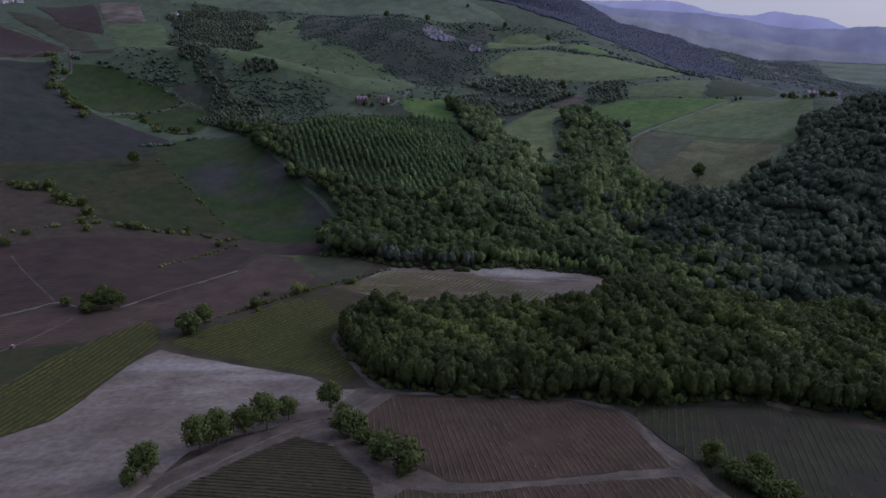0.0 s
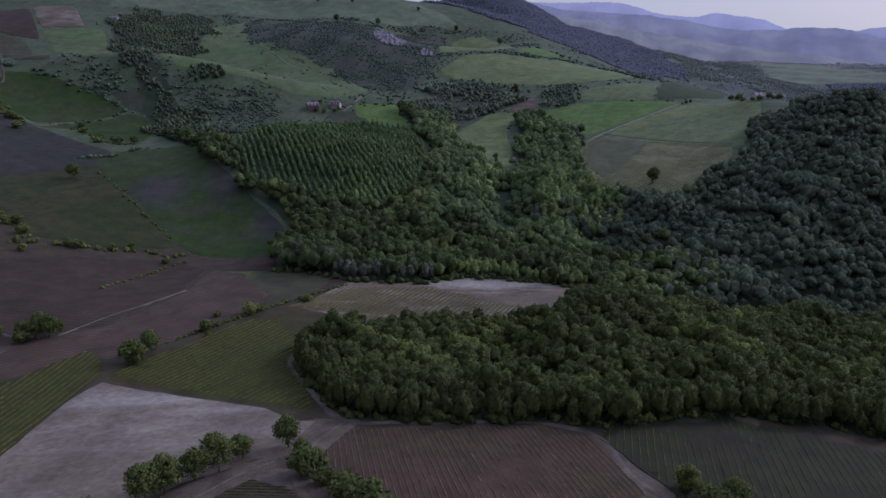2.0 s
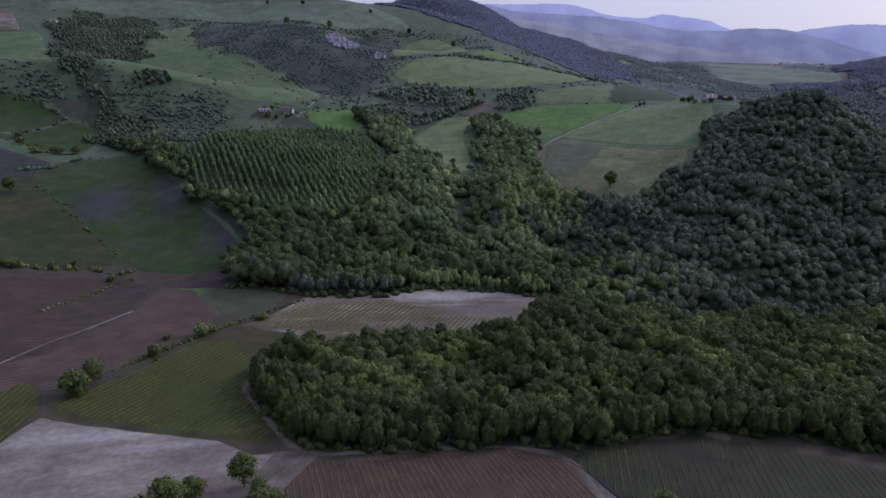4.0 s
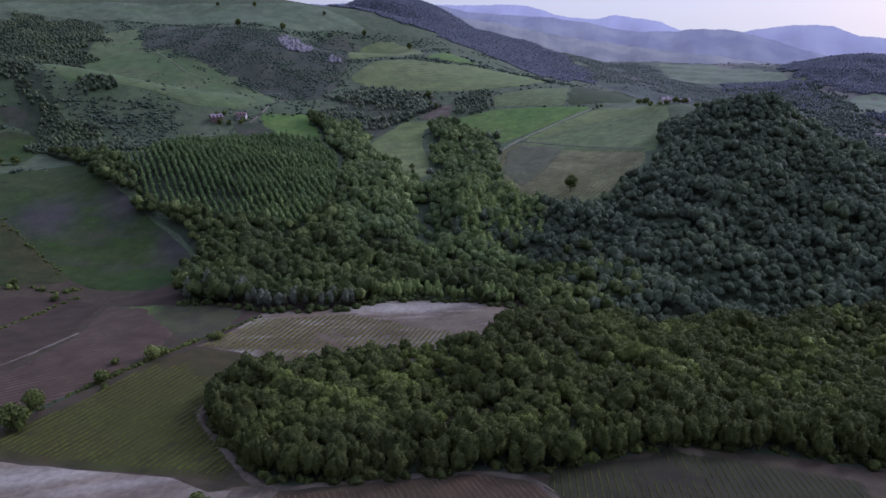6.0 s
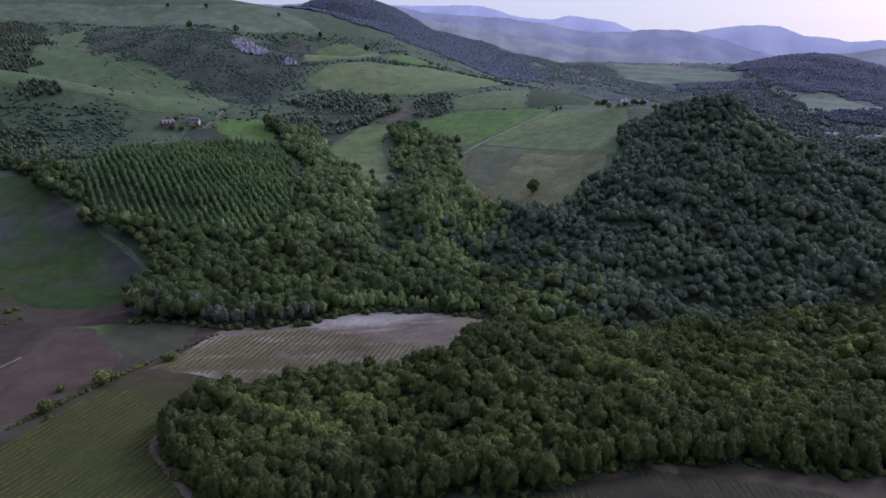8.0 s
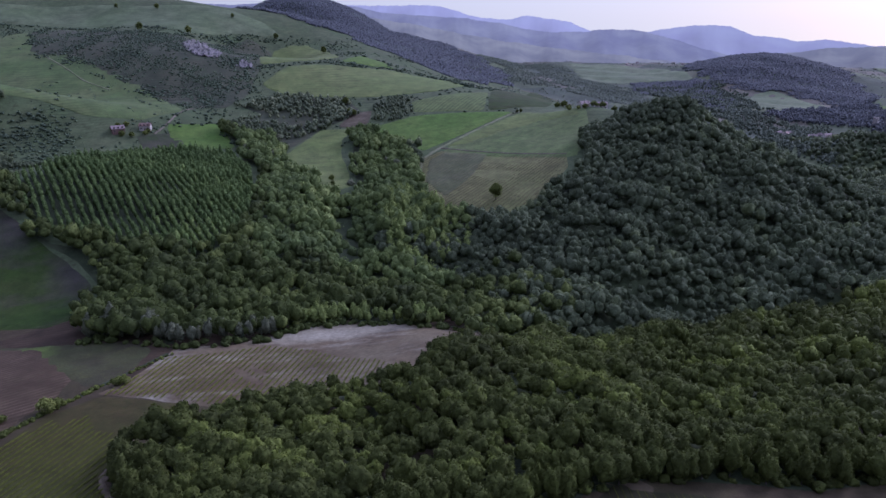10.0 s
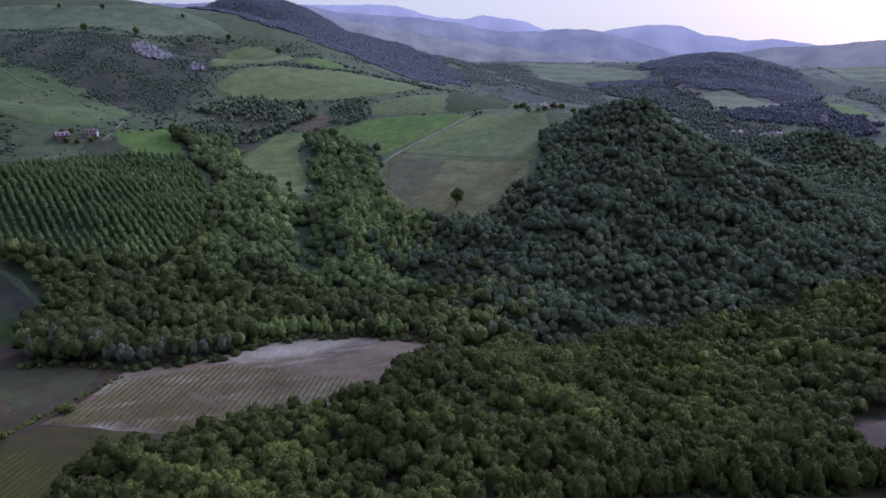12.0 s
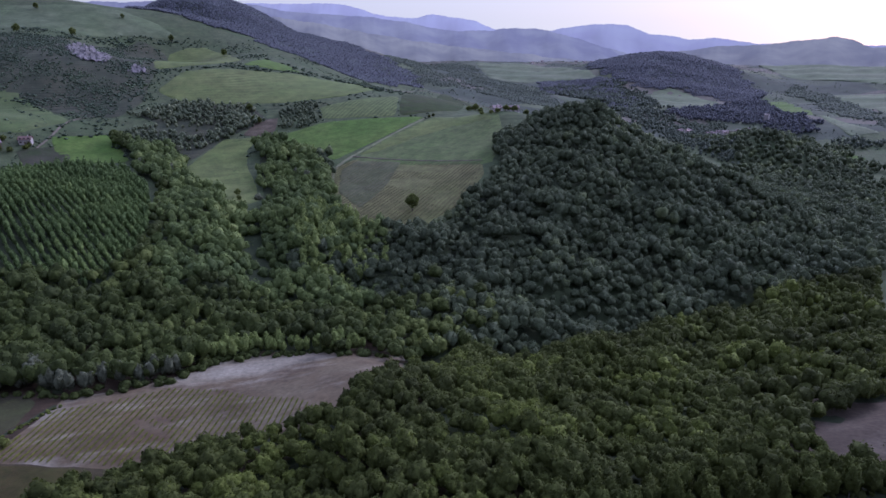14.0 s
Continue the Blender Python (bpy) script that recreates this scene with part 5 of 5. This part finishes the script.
def bank(line, thick, spacing, lo, hi, seed, label, kind="bush", leaf="fieldleaf"):
    """A low, uneven line of growth along a field edge."""
    rng = np.random.default_rng(seed)
    pts = []
    for (x0, y0), (x1, y1) in zip(line, line[1:]):
        d = math.hypot(x1 - x0, y1 - y0)
        t = np.arange(0, d, spacing) / d
        t = t[rng.random(len(t)) > 0.25 + 0.25 * np.sin(t * d / 9)]
        pts.append(np.stack([x0 + (x1 - x0) * t, y0 + (y1 - y0) * t], 1))
    pts = np.concatenate(pts)
    pts = pts + rng.normal(0, thick, pts.shape)
    return tagged(grow("hedge", pts, kind, M["scrub" if kind == "farbush" else leaf], lo, hi, seed), label, "hedge", kind="stuff")


bank([(-63, 349), (-36, 336), (-26, 326), (-5, 327), (16, 332), (31, 345), (47, 347), (75, 336), (99, 318)], 1.6, 1.1, 0.5, 1.3, 70, "leafy undergrowth at the foot of the valley wood", leaf="valley")
bank([(32, 574), (26, 517), (21, 490), (10, 458), (-6, 444), (-22, 432), (-36, 443), (-48, 452), (-74, 465), (-102, 479), (-115, 505), (-132, 552)], 2.4, 1.6, 0.55, 1.0, 69, "trees along the edge of the plantation", kind="hilloak", leaf="valley")
bank([(-121, 384), (-139, 330), (-141, 321)], 0.8, 1.2, 0.25, 0.75, 71, "thin hedge between ploughed fields")
bank([(-97, 237), (-73, 270), (-64, 281), (-44, 303), (-26, 321)], 0.45, 0.55, 0.3, 0.6, 72, "dark overgrown ditch along a vineyard", leaf="oak")
bank([(-231, 343), (-215, 367), (-202, 382), (-180, 386), (-153, 394), (-120, 393)], 1.6, 1.6, 0.3, 1.1, 73, "hedge along the foot of a pasture")
bank([(-280, 426), (-256, 420), (-230, 410), (-203, 387)], 2.5, 1.8, 0.5, 1.6, 74, "broad bushy hedge on a slope")
bank([(-394, 729), (-376, 685), (-357, 649), (-316, 615), (-298, 598)], 3.0, 3.0, 0.5, 1.6, 75, "hedge climbing a field edge")
bank([(-274, 620), (-238, 589), (-210, 591)], 2.5, 2.2, 0.6, 1.6, 76, "clump of bushes between fields")
bank([(-210, 503), (-176, 463), (-137, 416)], 0.8, 1.6, 0.2, 0.7, 77, "thin hedge across green pasture")
bank([(-372, 719), (-328, 707), (-284, 690), (-247, 675)], 2.0, 2.4, 0.25, 0.9, 98, "dark hedge down a field edge", "farbush")
bank([(-234, 533), (-217, 545), (-203, 571), (-177, 561)], 1.5, 2.4, 0.2, 0.8, 99, "hedge along a stream", "farbush")
for i, line in enumerate(([(-218, 703), (-186, 708), (-151, 712), (-115, 716)], [(-212, 697), (-186, 702), (-151, 705), (-117, 707)], [(-206, 691), (-185, 695), (-150, 697), (-119, 698)], [(-200, 684), (-184, 687), (-149, 689), (-121, 689)], [(-193, 676), (-182, 679), (-148, 681), (-123, 680)], [(-186, 666), (-181, 669), (-146, 670), (-124, 668)])):
    bank(line, 1.2, 2.0, 0.22, 0.55, 110 + i, "low bushes along an old terrace", "farbush")
bank([(66, 888), (85, 892), (132, 915), (188, 895), (226, 935)], 2.5, 3.0, 0.2, 0.8, 101, "hedge between a knoll and a meadow", "farbush")
bank([(-206, 1116), (-167, 1118), (-110, 1081), (-55, 1046), (-15, 1075), (44, 1116), (97, 1125)], 2.5, 1.8, 0.3, 0.75, 121, "thick dark hedge above a scrub slope", "farbush")
bank([(131, 917), (159, 920), (178, 911), (213, 912), (240, 902)], 2.2, 1.6, 0.4, 0.85, 122, "row of trees between a knoll and a meadow", "farbush")
bank([(-40, 735), (-19, 777), (8, 783), (42, 802)], 1.8, 1.8, 0.2, 0.6, 123, "hedge climbing from a farm", "farbush")
bank([(48, 800), (72, 795), (125, 772), (177, 749)], 2.5, 3.0, 0.2, 0.7, 102, "hedge along the foot of a meadow", "farbush")
bank([(-259, 1144), (-164, 1123), (-22, 1084), (42, 1126), (107, 1136)], 3.0, 3.0, 0.25, 0.8, 103, "dark hedge below the ridge-top meadow", "farbush")
bank([(198, 987), (234, 939), (272, 850), (277, 787)], 3.5, 3.5, 0.3, 1.0, 104, "line of trees along a crest", "farbush")
bank([(189, 724), (183, 690), (154, 684), (127, 670)], 1.5, 2.5, 0.15, 0.5, 105, "low hedge round a green field", "farbush")
bank([(-43, 718), (2, 727), (14, 672)], 2.0, 2.6, 0.2, 0.7, 106, "hedge round the farm meadow", "farbush")
bank([(-178, 992), (-140, 929), (-84, 850), (-43, 750)], 2.0, 2.6, 0.15, 0.5, 107, "low scrub line down a hill meadow", "farbush")
hedge([(-97, 237), (-73, 272), (-64, 285), (-44, 303), (-26, 321)], 26, 0.6, 1.0, 2)
hedge([(-231, 343), (-215, 367), (-202, 382), (-180, 386), (-153, 394), (-120, 393)], 20, 0.9, 1.5, 3, (0, 2, 1))
hedge([(-280, 426), (-256, 420), (-230, 410), (-203, 387)], 16, 1.2, 2.0, 4, (0, 2, 1))
hedge([(-394, 729), (-376, 685), (-357, 649), (-316, 615), (-298, 598)], 24, 1.2, 2.2, 5)
hedge([(-274, 620), (-238, 589), (-210, 591)], 14, 1.3, 2.0, 6)
for i, (x, y) in enumerate([(62, 136), (64, 130), (65, 127), (66, 125), (68, 122), (70, 121), (72, 121), (69, 127)]):
    plant(shrub[(0, 2, 1)[i % 3]], x, y, 1.15 + 0.15 * (i % 4), 47 * i, "dense bush in a thicket beside a vineyard")
plant(lone[0], 61.7, 134.6, 0.75, 15, "leafy tree in a thicket beside a vineyard")
plant(lone[2], 68.9, 127.1, 0.85, 95, "leafy tree in a thicket beside a vineyard")
for i, (x, y) in enumerate([(-143, 257), (-138, 256), (-134, 257), (-132, 259), (-139, 262), (-154, 260), (-142, 253)]):
    plant(lone[(0, 2, 1)[i % 3]] if i < 5 else shrub[i % 3], x, y, (0.8, 0.9, 1.0, 0.8, 0.95, 1.1, 1.4)[i], 53 * i, "leafy tree in a clump between ploughed fields")
for i, (x, y) in enumerate([(155, 1051), (128, 750), (126, 721), (129, 713), (79, 555), (78, 544), (334, 686), (347, 697), (348, 688), (271, 646), (276, 648)]):
    if 5 < i < 9:
        plant(shrub[i % 3], x, y, (1.5, 1.9, 1.4)[i - 6], 31 * i, "dark bush beside a hilltop house")
    else:
        plant(lone[(0, 2)[i % 2]], x, y, (1.1, 0.9, 0.7, 0.7, 0.6, 0.5, 0, 0, 0, 0.4, 0.4)[i], 31 * i, "small lone tree on an open slope")
PT = [(317, 603), (911, 805), (178, 471), (-22, 1043), (41, 1171), (154, 1048), (-221, 488), (-81, 701), (-59, 708)]
plant(lone[2], *PT[2], 1.3, 20, "dark lone tree standing in a tan vineyard")
plant(lone[2], *PT[6], 1.2, 80, "lone tree in a sloping pasture")
for i, (x, y) in enumerate([(-121, 1210), (-65, 1204), (-22, 1080), (41, 1179), (98, 1132), (-82, 1068), (156, 1056)]):
    plant(lone[2], x, y, 0.8 + 0.2 * (i % 3), 60 * i, "lone tree on the ridge-top meadow")

# ---- houses ----


def box(bm, x0, x1, y0, y1, z0, z1):
    v = [bm.verts.new(p) for p in ((x0, y0, z0), (x1, y0, z0), (x1, y1, z0), (x0, y1, z0), (x0, y0, z1), (x1, y0, z1), (x1, y1, z1), (x0, y1, z1))]
    for f in ((0, 3, 2, 1), (4, 5, 6, 7), (0, 1, 5, 4), (1, 2, 6, 5), (2, 3, 7, 6), (3, 0, 4, 7)):
        bm.faces.new([v[i] for i in f])


def house(name, x, y, turn, w, d, h, rise, wall, roof, label, windows=3, floors=2, shutters=False):
    """A gabled house: walls, two roof slopes, chimney, door and windows."""
    base = tagged(new(name), label, "house")
    base.matrix_basis = pose(x, y, float(land(x, y)) - 0.2, 0, 0, turn)
    bm = bmesh.new()
    c = [bm.verts.new(p) for p in ((-w / 2, -d / 2, -1.5), (w / 2, -d / 2, -1.5), (w / 2, d / 2, -1.5), (-w / 2, d / 2, -1.5), (-w / 2, -d / 2, h), (w / 2, -d / 2, h), (w / 2, d / 2, h), (-w / 2, d / 2, h), (-w / 2, 0, h + rise), (w / 2, 0, h + rise))]
    for f in ((0, 1, 5, 4), (2, 3, 7, 6), (1, 2, 6, 9, 5), (3, 0, 4, 8, 7)):
        bm.faces.new([c[i] for i in f])
    part("wall", bm, wall, base)
    for s in (-1, 1):
        bm = bmesh.new()
        e, o = 0.6, 0.25
        y1, z1 = s * (d / 2 + e), h - e * rise / (d / 2)
        lo = [(-w / 2 - e, y1, z1), (w / 2 + e, y1, z1), (w / 2 + e, 0, h + rise), (-w / 2 - e, 0, h + rise)]
        a = [bm.verts.new((p[0], p[1], p[2] + 0.02)) for p in lo]
        b = [bm.verts.new((p[0], p[1], p[2] + o)) for p in lo]
        bm.faces.new(a[::-1])
        bm.faces.new(b)
        for i in range(4):
            bm.faces.new((a[i], a[(i + 1) % 4], b[(i + 1) % 4], b[i]))
        bmesh.ops.recalc_face_normals(bm, faces=bm.faces[:])
        part("roof", bm, roof, base)
    bm = bmesh.new()
    box(bm, w * 0.2, w * 0.2 + 0.7, -0.35, 0.35, h + rise * 0.6, h + rise + 1.0)
    part("chimney", bm, wall, base)
    for k in range(windows):
        for fl in range(floors):
            px = -w / 2 + (k + 0.5) * w / windows
            for s in (-1, 1):
                bm = bmesh.new()
                if fl == 0 and k == windows // 2:
                    box(bm, px - 0.55, px + 0.55, s * d / 2 - 0.05, s * d / 2 + 0.05, 0.1, 2.2)
                    part("door", bm, M["shutter"], base)
                else:
                    z = 1.1 + fl * 2.9
                    box(bm, px - 0.45, px + 0.45, s * d / 2 - 0.05, s * d / 2 + 0.05, z, z + 1.3)
                    pane = part("window", bm, M["dark"], base)
                    if shutters:
                        for e in (-1, 1):
                            bm = bmesh.new()
                            box(bm, px + e * 0.7 - 0.22, px + e * 0.7 + 0.22, s * d / 2 - 0.07, s * d / 2 + 0.07, z - 0.05, z + 1.35)
                            part("shutter", bm, M["shutter"], pane, "brown wooden shutter")
    return base


house("farmhouse", *PT[7], 18, 10, 7, 3.8, 2.2, M["brick"], M["greytile"], "old farmhouse with weathered pink roof on a slope", shutters=True)
house("farmhouse", *PT[8], -12, 9, 6.5, 4.0, 2.0, M["stone"], M["tile"], "farmhouse with red tiled roof among bushes", shutters=True)
house("hilltop_house", *PT[0], 8, 9, 7, 3.4, 1.8, M["wall"], M["greytile"], "small pale house among trees on a crest", 2)
house("hilltop_house", 336, 606, -14, 11, 7.5, 4.2, 2.0, M["wall"], M["greytile"], "long pale house beside a wooded hilltop", 3)
for i, (x, y) in enumerate([(724, 791), (728, 783), (741, 789), (760, 765), (786, 778), (788, 771), (787, 764), (797, 765), (826, 777), (838, 777), (757, 769)] + [(1370, 2180), (1364, 2136), (1416, 2187), (1587, 2218), (1630, 2226), (1669, 2235)]):
    house("village_house", x, y, 35 * i, 8 + 2 * (i % 3), 7, 3.6 + (i % 2), 1.8, M["wall"], M["tile" if i % 5 == 1 else "greytile"], "small pale house of a far village", 3)
for i, (x, y) in enumerate([(-396, 1076), (-690, 1167), (-674, 1167), (-693, 1156)]):
    house("slope_house", x, y, 20 * i, 9, 7, 4.5, 2, M["wall"], M["tile" if i else "greytile"], "small house on an upper slope", 3)
for k, (x, y) in enumerate([(308, 596), (312, 592), (322, 594), (328, 598), (345, 598), (330, 592), (303, 604), (341, 590)]):
    plant(shrub[k % 3], x, y, 1.0 + 0.25 * (k % 3), 61 * k, "bush beside a pale house on a crest")
for k in range(9):
    a = k * 2.4
    plant(shrub[k % 3], PT[7][0] + 14 * math.cos(a) + 10, PT[7][1] + 9 * math.sin(a) + 2, 1.0 + 0.12 * (k % 4), 40 * k, "bush round a farmhouse")


def tower(x, y):
    base = tagged(new("castle_tower"), "old square stone tower in a far valley", "tower")
    base.matrix_basis = pose(x, y, float(land(x, y)), 0, 0, 20)
    bm = bmesh.new()
    box(bm, -3.2, 3.2, -3.2, 3.2, -3, 13)
    part("shaft", bm, M["stone"], base)
    for i in range(4):
        for j in range(3):
            bm = bmesh.new()
            u = -2.6 + 2.6 * j
            px, py = ((u, -3.0), (u, 3.0), (-3.0, u), (3.0, u))[i]
            box(bm, px - 0.6, px + 0.6, py - 0.5, py + 0.5, 13, 14.2)
            part("merlon", bm, M["stone"], base)
    bm = bmesh.new()
    box(bm, 3.2, 11, -3.5, 3.5, -3, 5)
    part("hall", bm, M["stone"], base)
    for z in (4, 9):
        bm = bmesh.new()
        box(bm, -0.5, 0.5, -3.3, -3.15, z, z + 1.6)
        part("window", bm, M["dark"], base)


tower(*PT[1])


def tank(x, y):
    base = tagged(new("water_tank"), "small brown water tank beside a field track", "tank")
    base.matrix_basis = pose(x, y, float(land(x, y)), 0, 0, 25)
    bm = bmesh.new()
    bmesh.ops.create_cone(bm, cap_ends=True, segments=16, radius1=0.75, radius2=0.72, depth=1.2, matrix=Matrix.Translation((0, 0, 0.6)))
    part("body", bm, M["brick"], base)
    bm = bmesh.new()
    bmesh.ops.create_cone(bm, cap_ends=True, segments=12, radius1=0.3, radius2=0.25, depth=0.15, matrix=Matrix.Translation((0, 0, 1.27)))
    part("lid", bm, M["stone"], base, "pale round lid")


tank(*[(-150, 217)][0])

# ---- hills kilometres away ----


def far_ridge(name, away, crest, material, label):
    """A range of hills: crest is its outline as (heading, degrees above the eye)."""
    a = np.arange(-38, 78, 0.1)
    el = np.interp(a, [c[0] for c in crest], [c[1] for c in crest])
    k = np.exp(-np.linspace(-2, 2, 9) ** 2)
    el = np.convolve(np.pad(el, 4, "edge"), k / k.sum(), "valid")
    calm = el
    el = el + 0.02 * np.sin(a * 2.3 + away) + 0.015 * np.sin(a * 5.1 + 2 * away) + 0.012 * np.sin(a * 13 + away) + 0.008 * np.sin(a * 29 + 3 * away)
    verts = []
    shares = ((-1000, 1.0), (-700, 0.72), (-450, 0.45), (-220, 0.2), (0, 0.0), (350, 0.6))
    for n, (back, drop) in enumerate(shares):
        for ang, e, e0 in zip(a, el, calm):
            e = e if drop == 0 else e0
            top = 138 + away * math.tan(radians(e))
            z = top - drop * (top + 190) * (1 + 0.07 * math.sin(ang * 0.9 + n * 1.3) + 0.05 * math.sin(ang * 2.3 + n * 2.1) + 0.02 * math.sin(ang * 6.1 + n * 0.7)) * (drop < 1) - (drop == 1.0) * (top + 190)
            wob = 1 + 0.015 * math.sin(ang * 1.7 + n)
            verts.append(((away + back) * wob * math.sin(radians(ang)), (away + back) * wob * math.cos(radians(ang)), z))
    return tagged(new(name, mesh_of(name, verts, grid_tris(len(a), len(shares)), material, True)), label, "hills", kind="structure")


# haze painted on: each farther range is bluer and emits more
M["blue1"] = haze_hill("near_haze_hills", (0.08, 0.09, 0.085), (0.14, 0.15, 0.12), (0.092, 0.094, 0.105), 0.006)
M["blue2"] = haze_hill("hazy_blue_green_hills", (0.06, 0.07, 0.09), (0.11, 0.125, 0.12), (0.130, 0.134, 0.160), 0.005)
M["blue3"] = haze_hill("hazy_blue_hills", (0.10, 0.11, 0.15), (0.12, 0.14, 0.16), (0.185, 0.188, 0.225))
M["blue4"] = haze_hill("hazy_far_blue_hills", (0.10, 0.11, 0.15), (0.11, 0.13, 0.16), (0.225, 0.23, 0.275))
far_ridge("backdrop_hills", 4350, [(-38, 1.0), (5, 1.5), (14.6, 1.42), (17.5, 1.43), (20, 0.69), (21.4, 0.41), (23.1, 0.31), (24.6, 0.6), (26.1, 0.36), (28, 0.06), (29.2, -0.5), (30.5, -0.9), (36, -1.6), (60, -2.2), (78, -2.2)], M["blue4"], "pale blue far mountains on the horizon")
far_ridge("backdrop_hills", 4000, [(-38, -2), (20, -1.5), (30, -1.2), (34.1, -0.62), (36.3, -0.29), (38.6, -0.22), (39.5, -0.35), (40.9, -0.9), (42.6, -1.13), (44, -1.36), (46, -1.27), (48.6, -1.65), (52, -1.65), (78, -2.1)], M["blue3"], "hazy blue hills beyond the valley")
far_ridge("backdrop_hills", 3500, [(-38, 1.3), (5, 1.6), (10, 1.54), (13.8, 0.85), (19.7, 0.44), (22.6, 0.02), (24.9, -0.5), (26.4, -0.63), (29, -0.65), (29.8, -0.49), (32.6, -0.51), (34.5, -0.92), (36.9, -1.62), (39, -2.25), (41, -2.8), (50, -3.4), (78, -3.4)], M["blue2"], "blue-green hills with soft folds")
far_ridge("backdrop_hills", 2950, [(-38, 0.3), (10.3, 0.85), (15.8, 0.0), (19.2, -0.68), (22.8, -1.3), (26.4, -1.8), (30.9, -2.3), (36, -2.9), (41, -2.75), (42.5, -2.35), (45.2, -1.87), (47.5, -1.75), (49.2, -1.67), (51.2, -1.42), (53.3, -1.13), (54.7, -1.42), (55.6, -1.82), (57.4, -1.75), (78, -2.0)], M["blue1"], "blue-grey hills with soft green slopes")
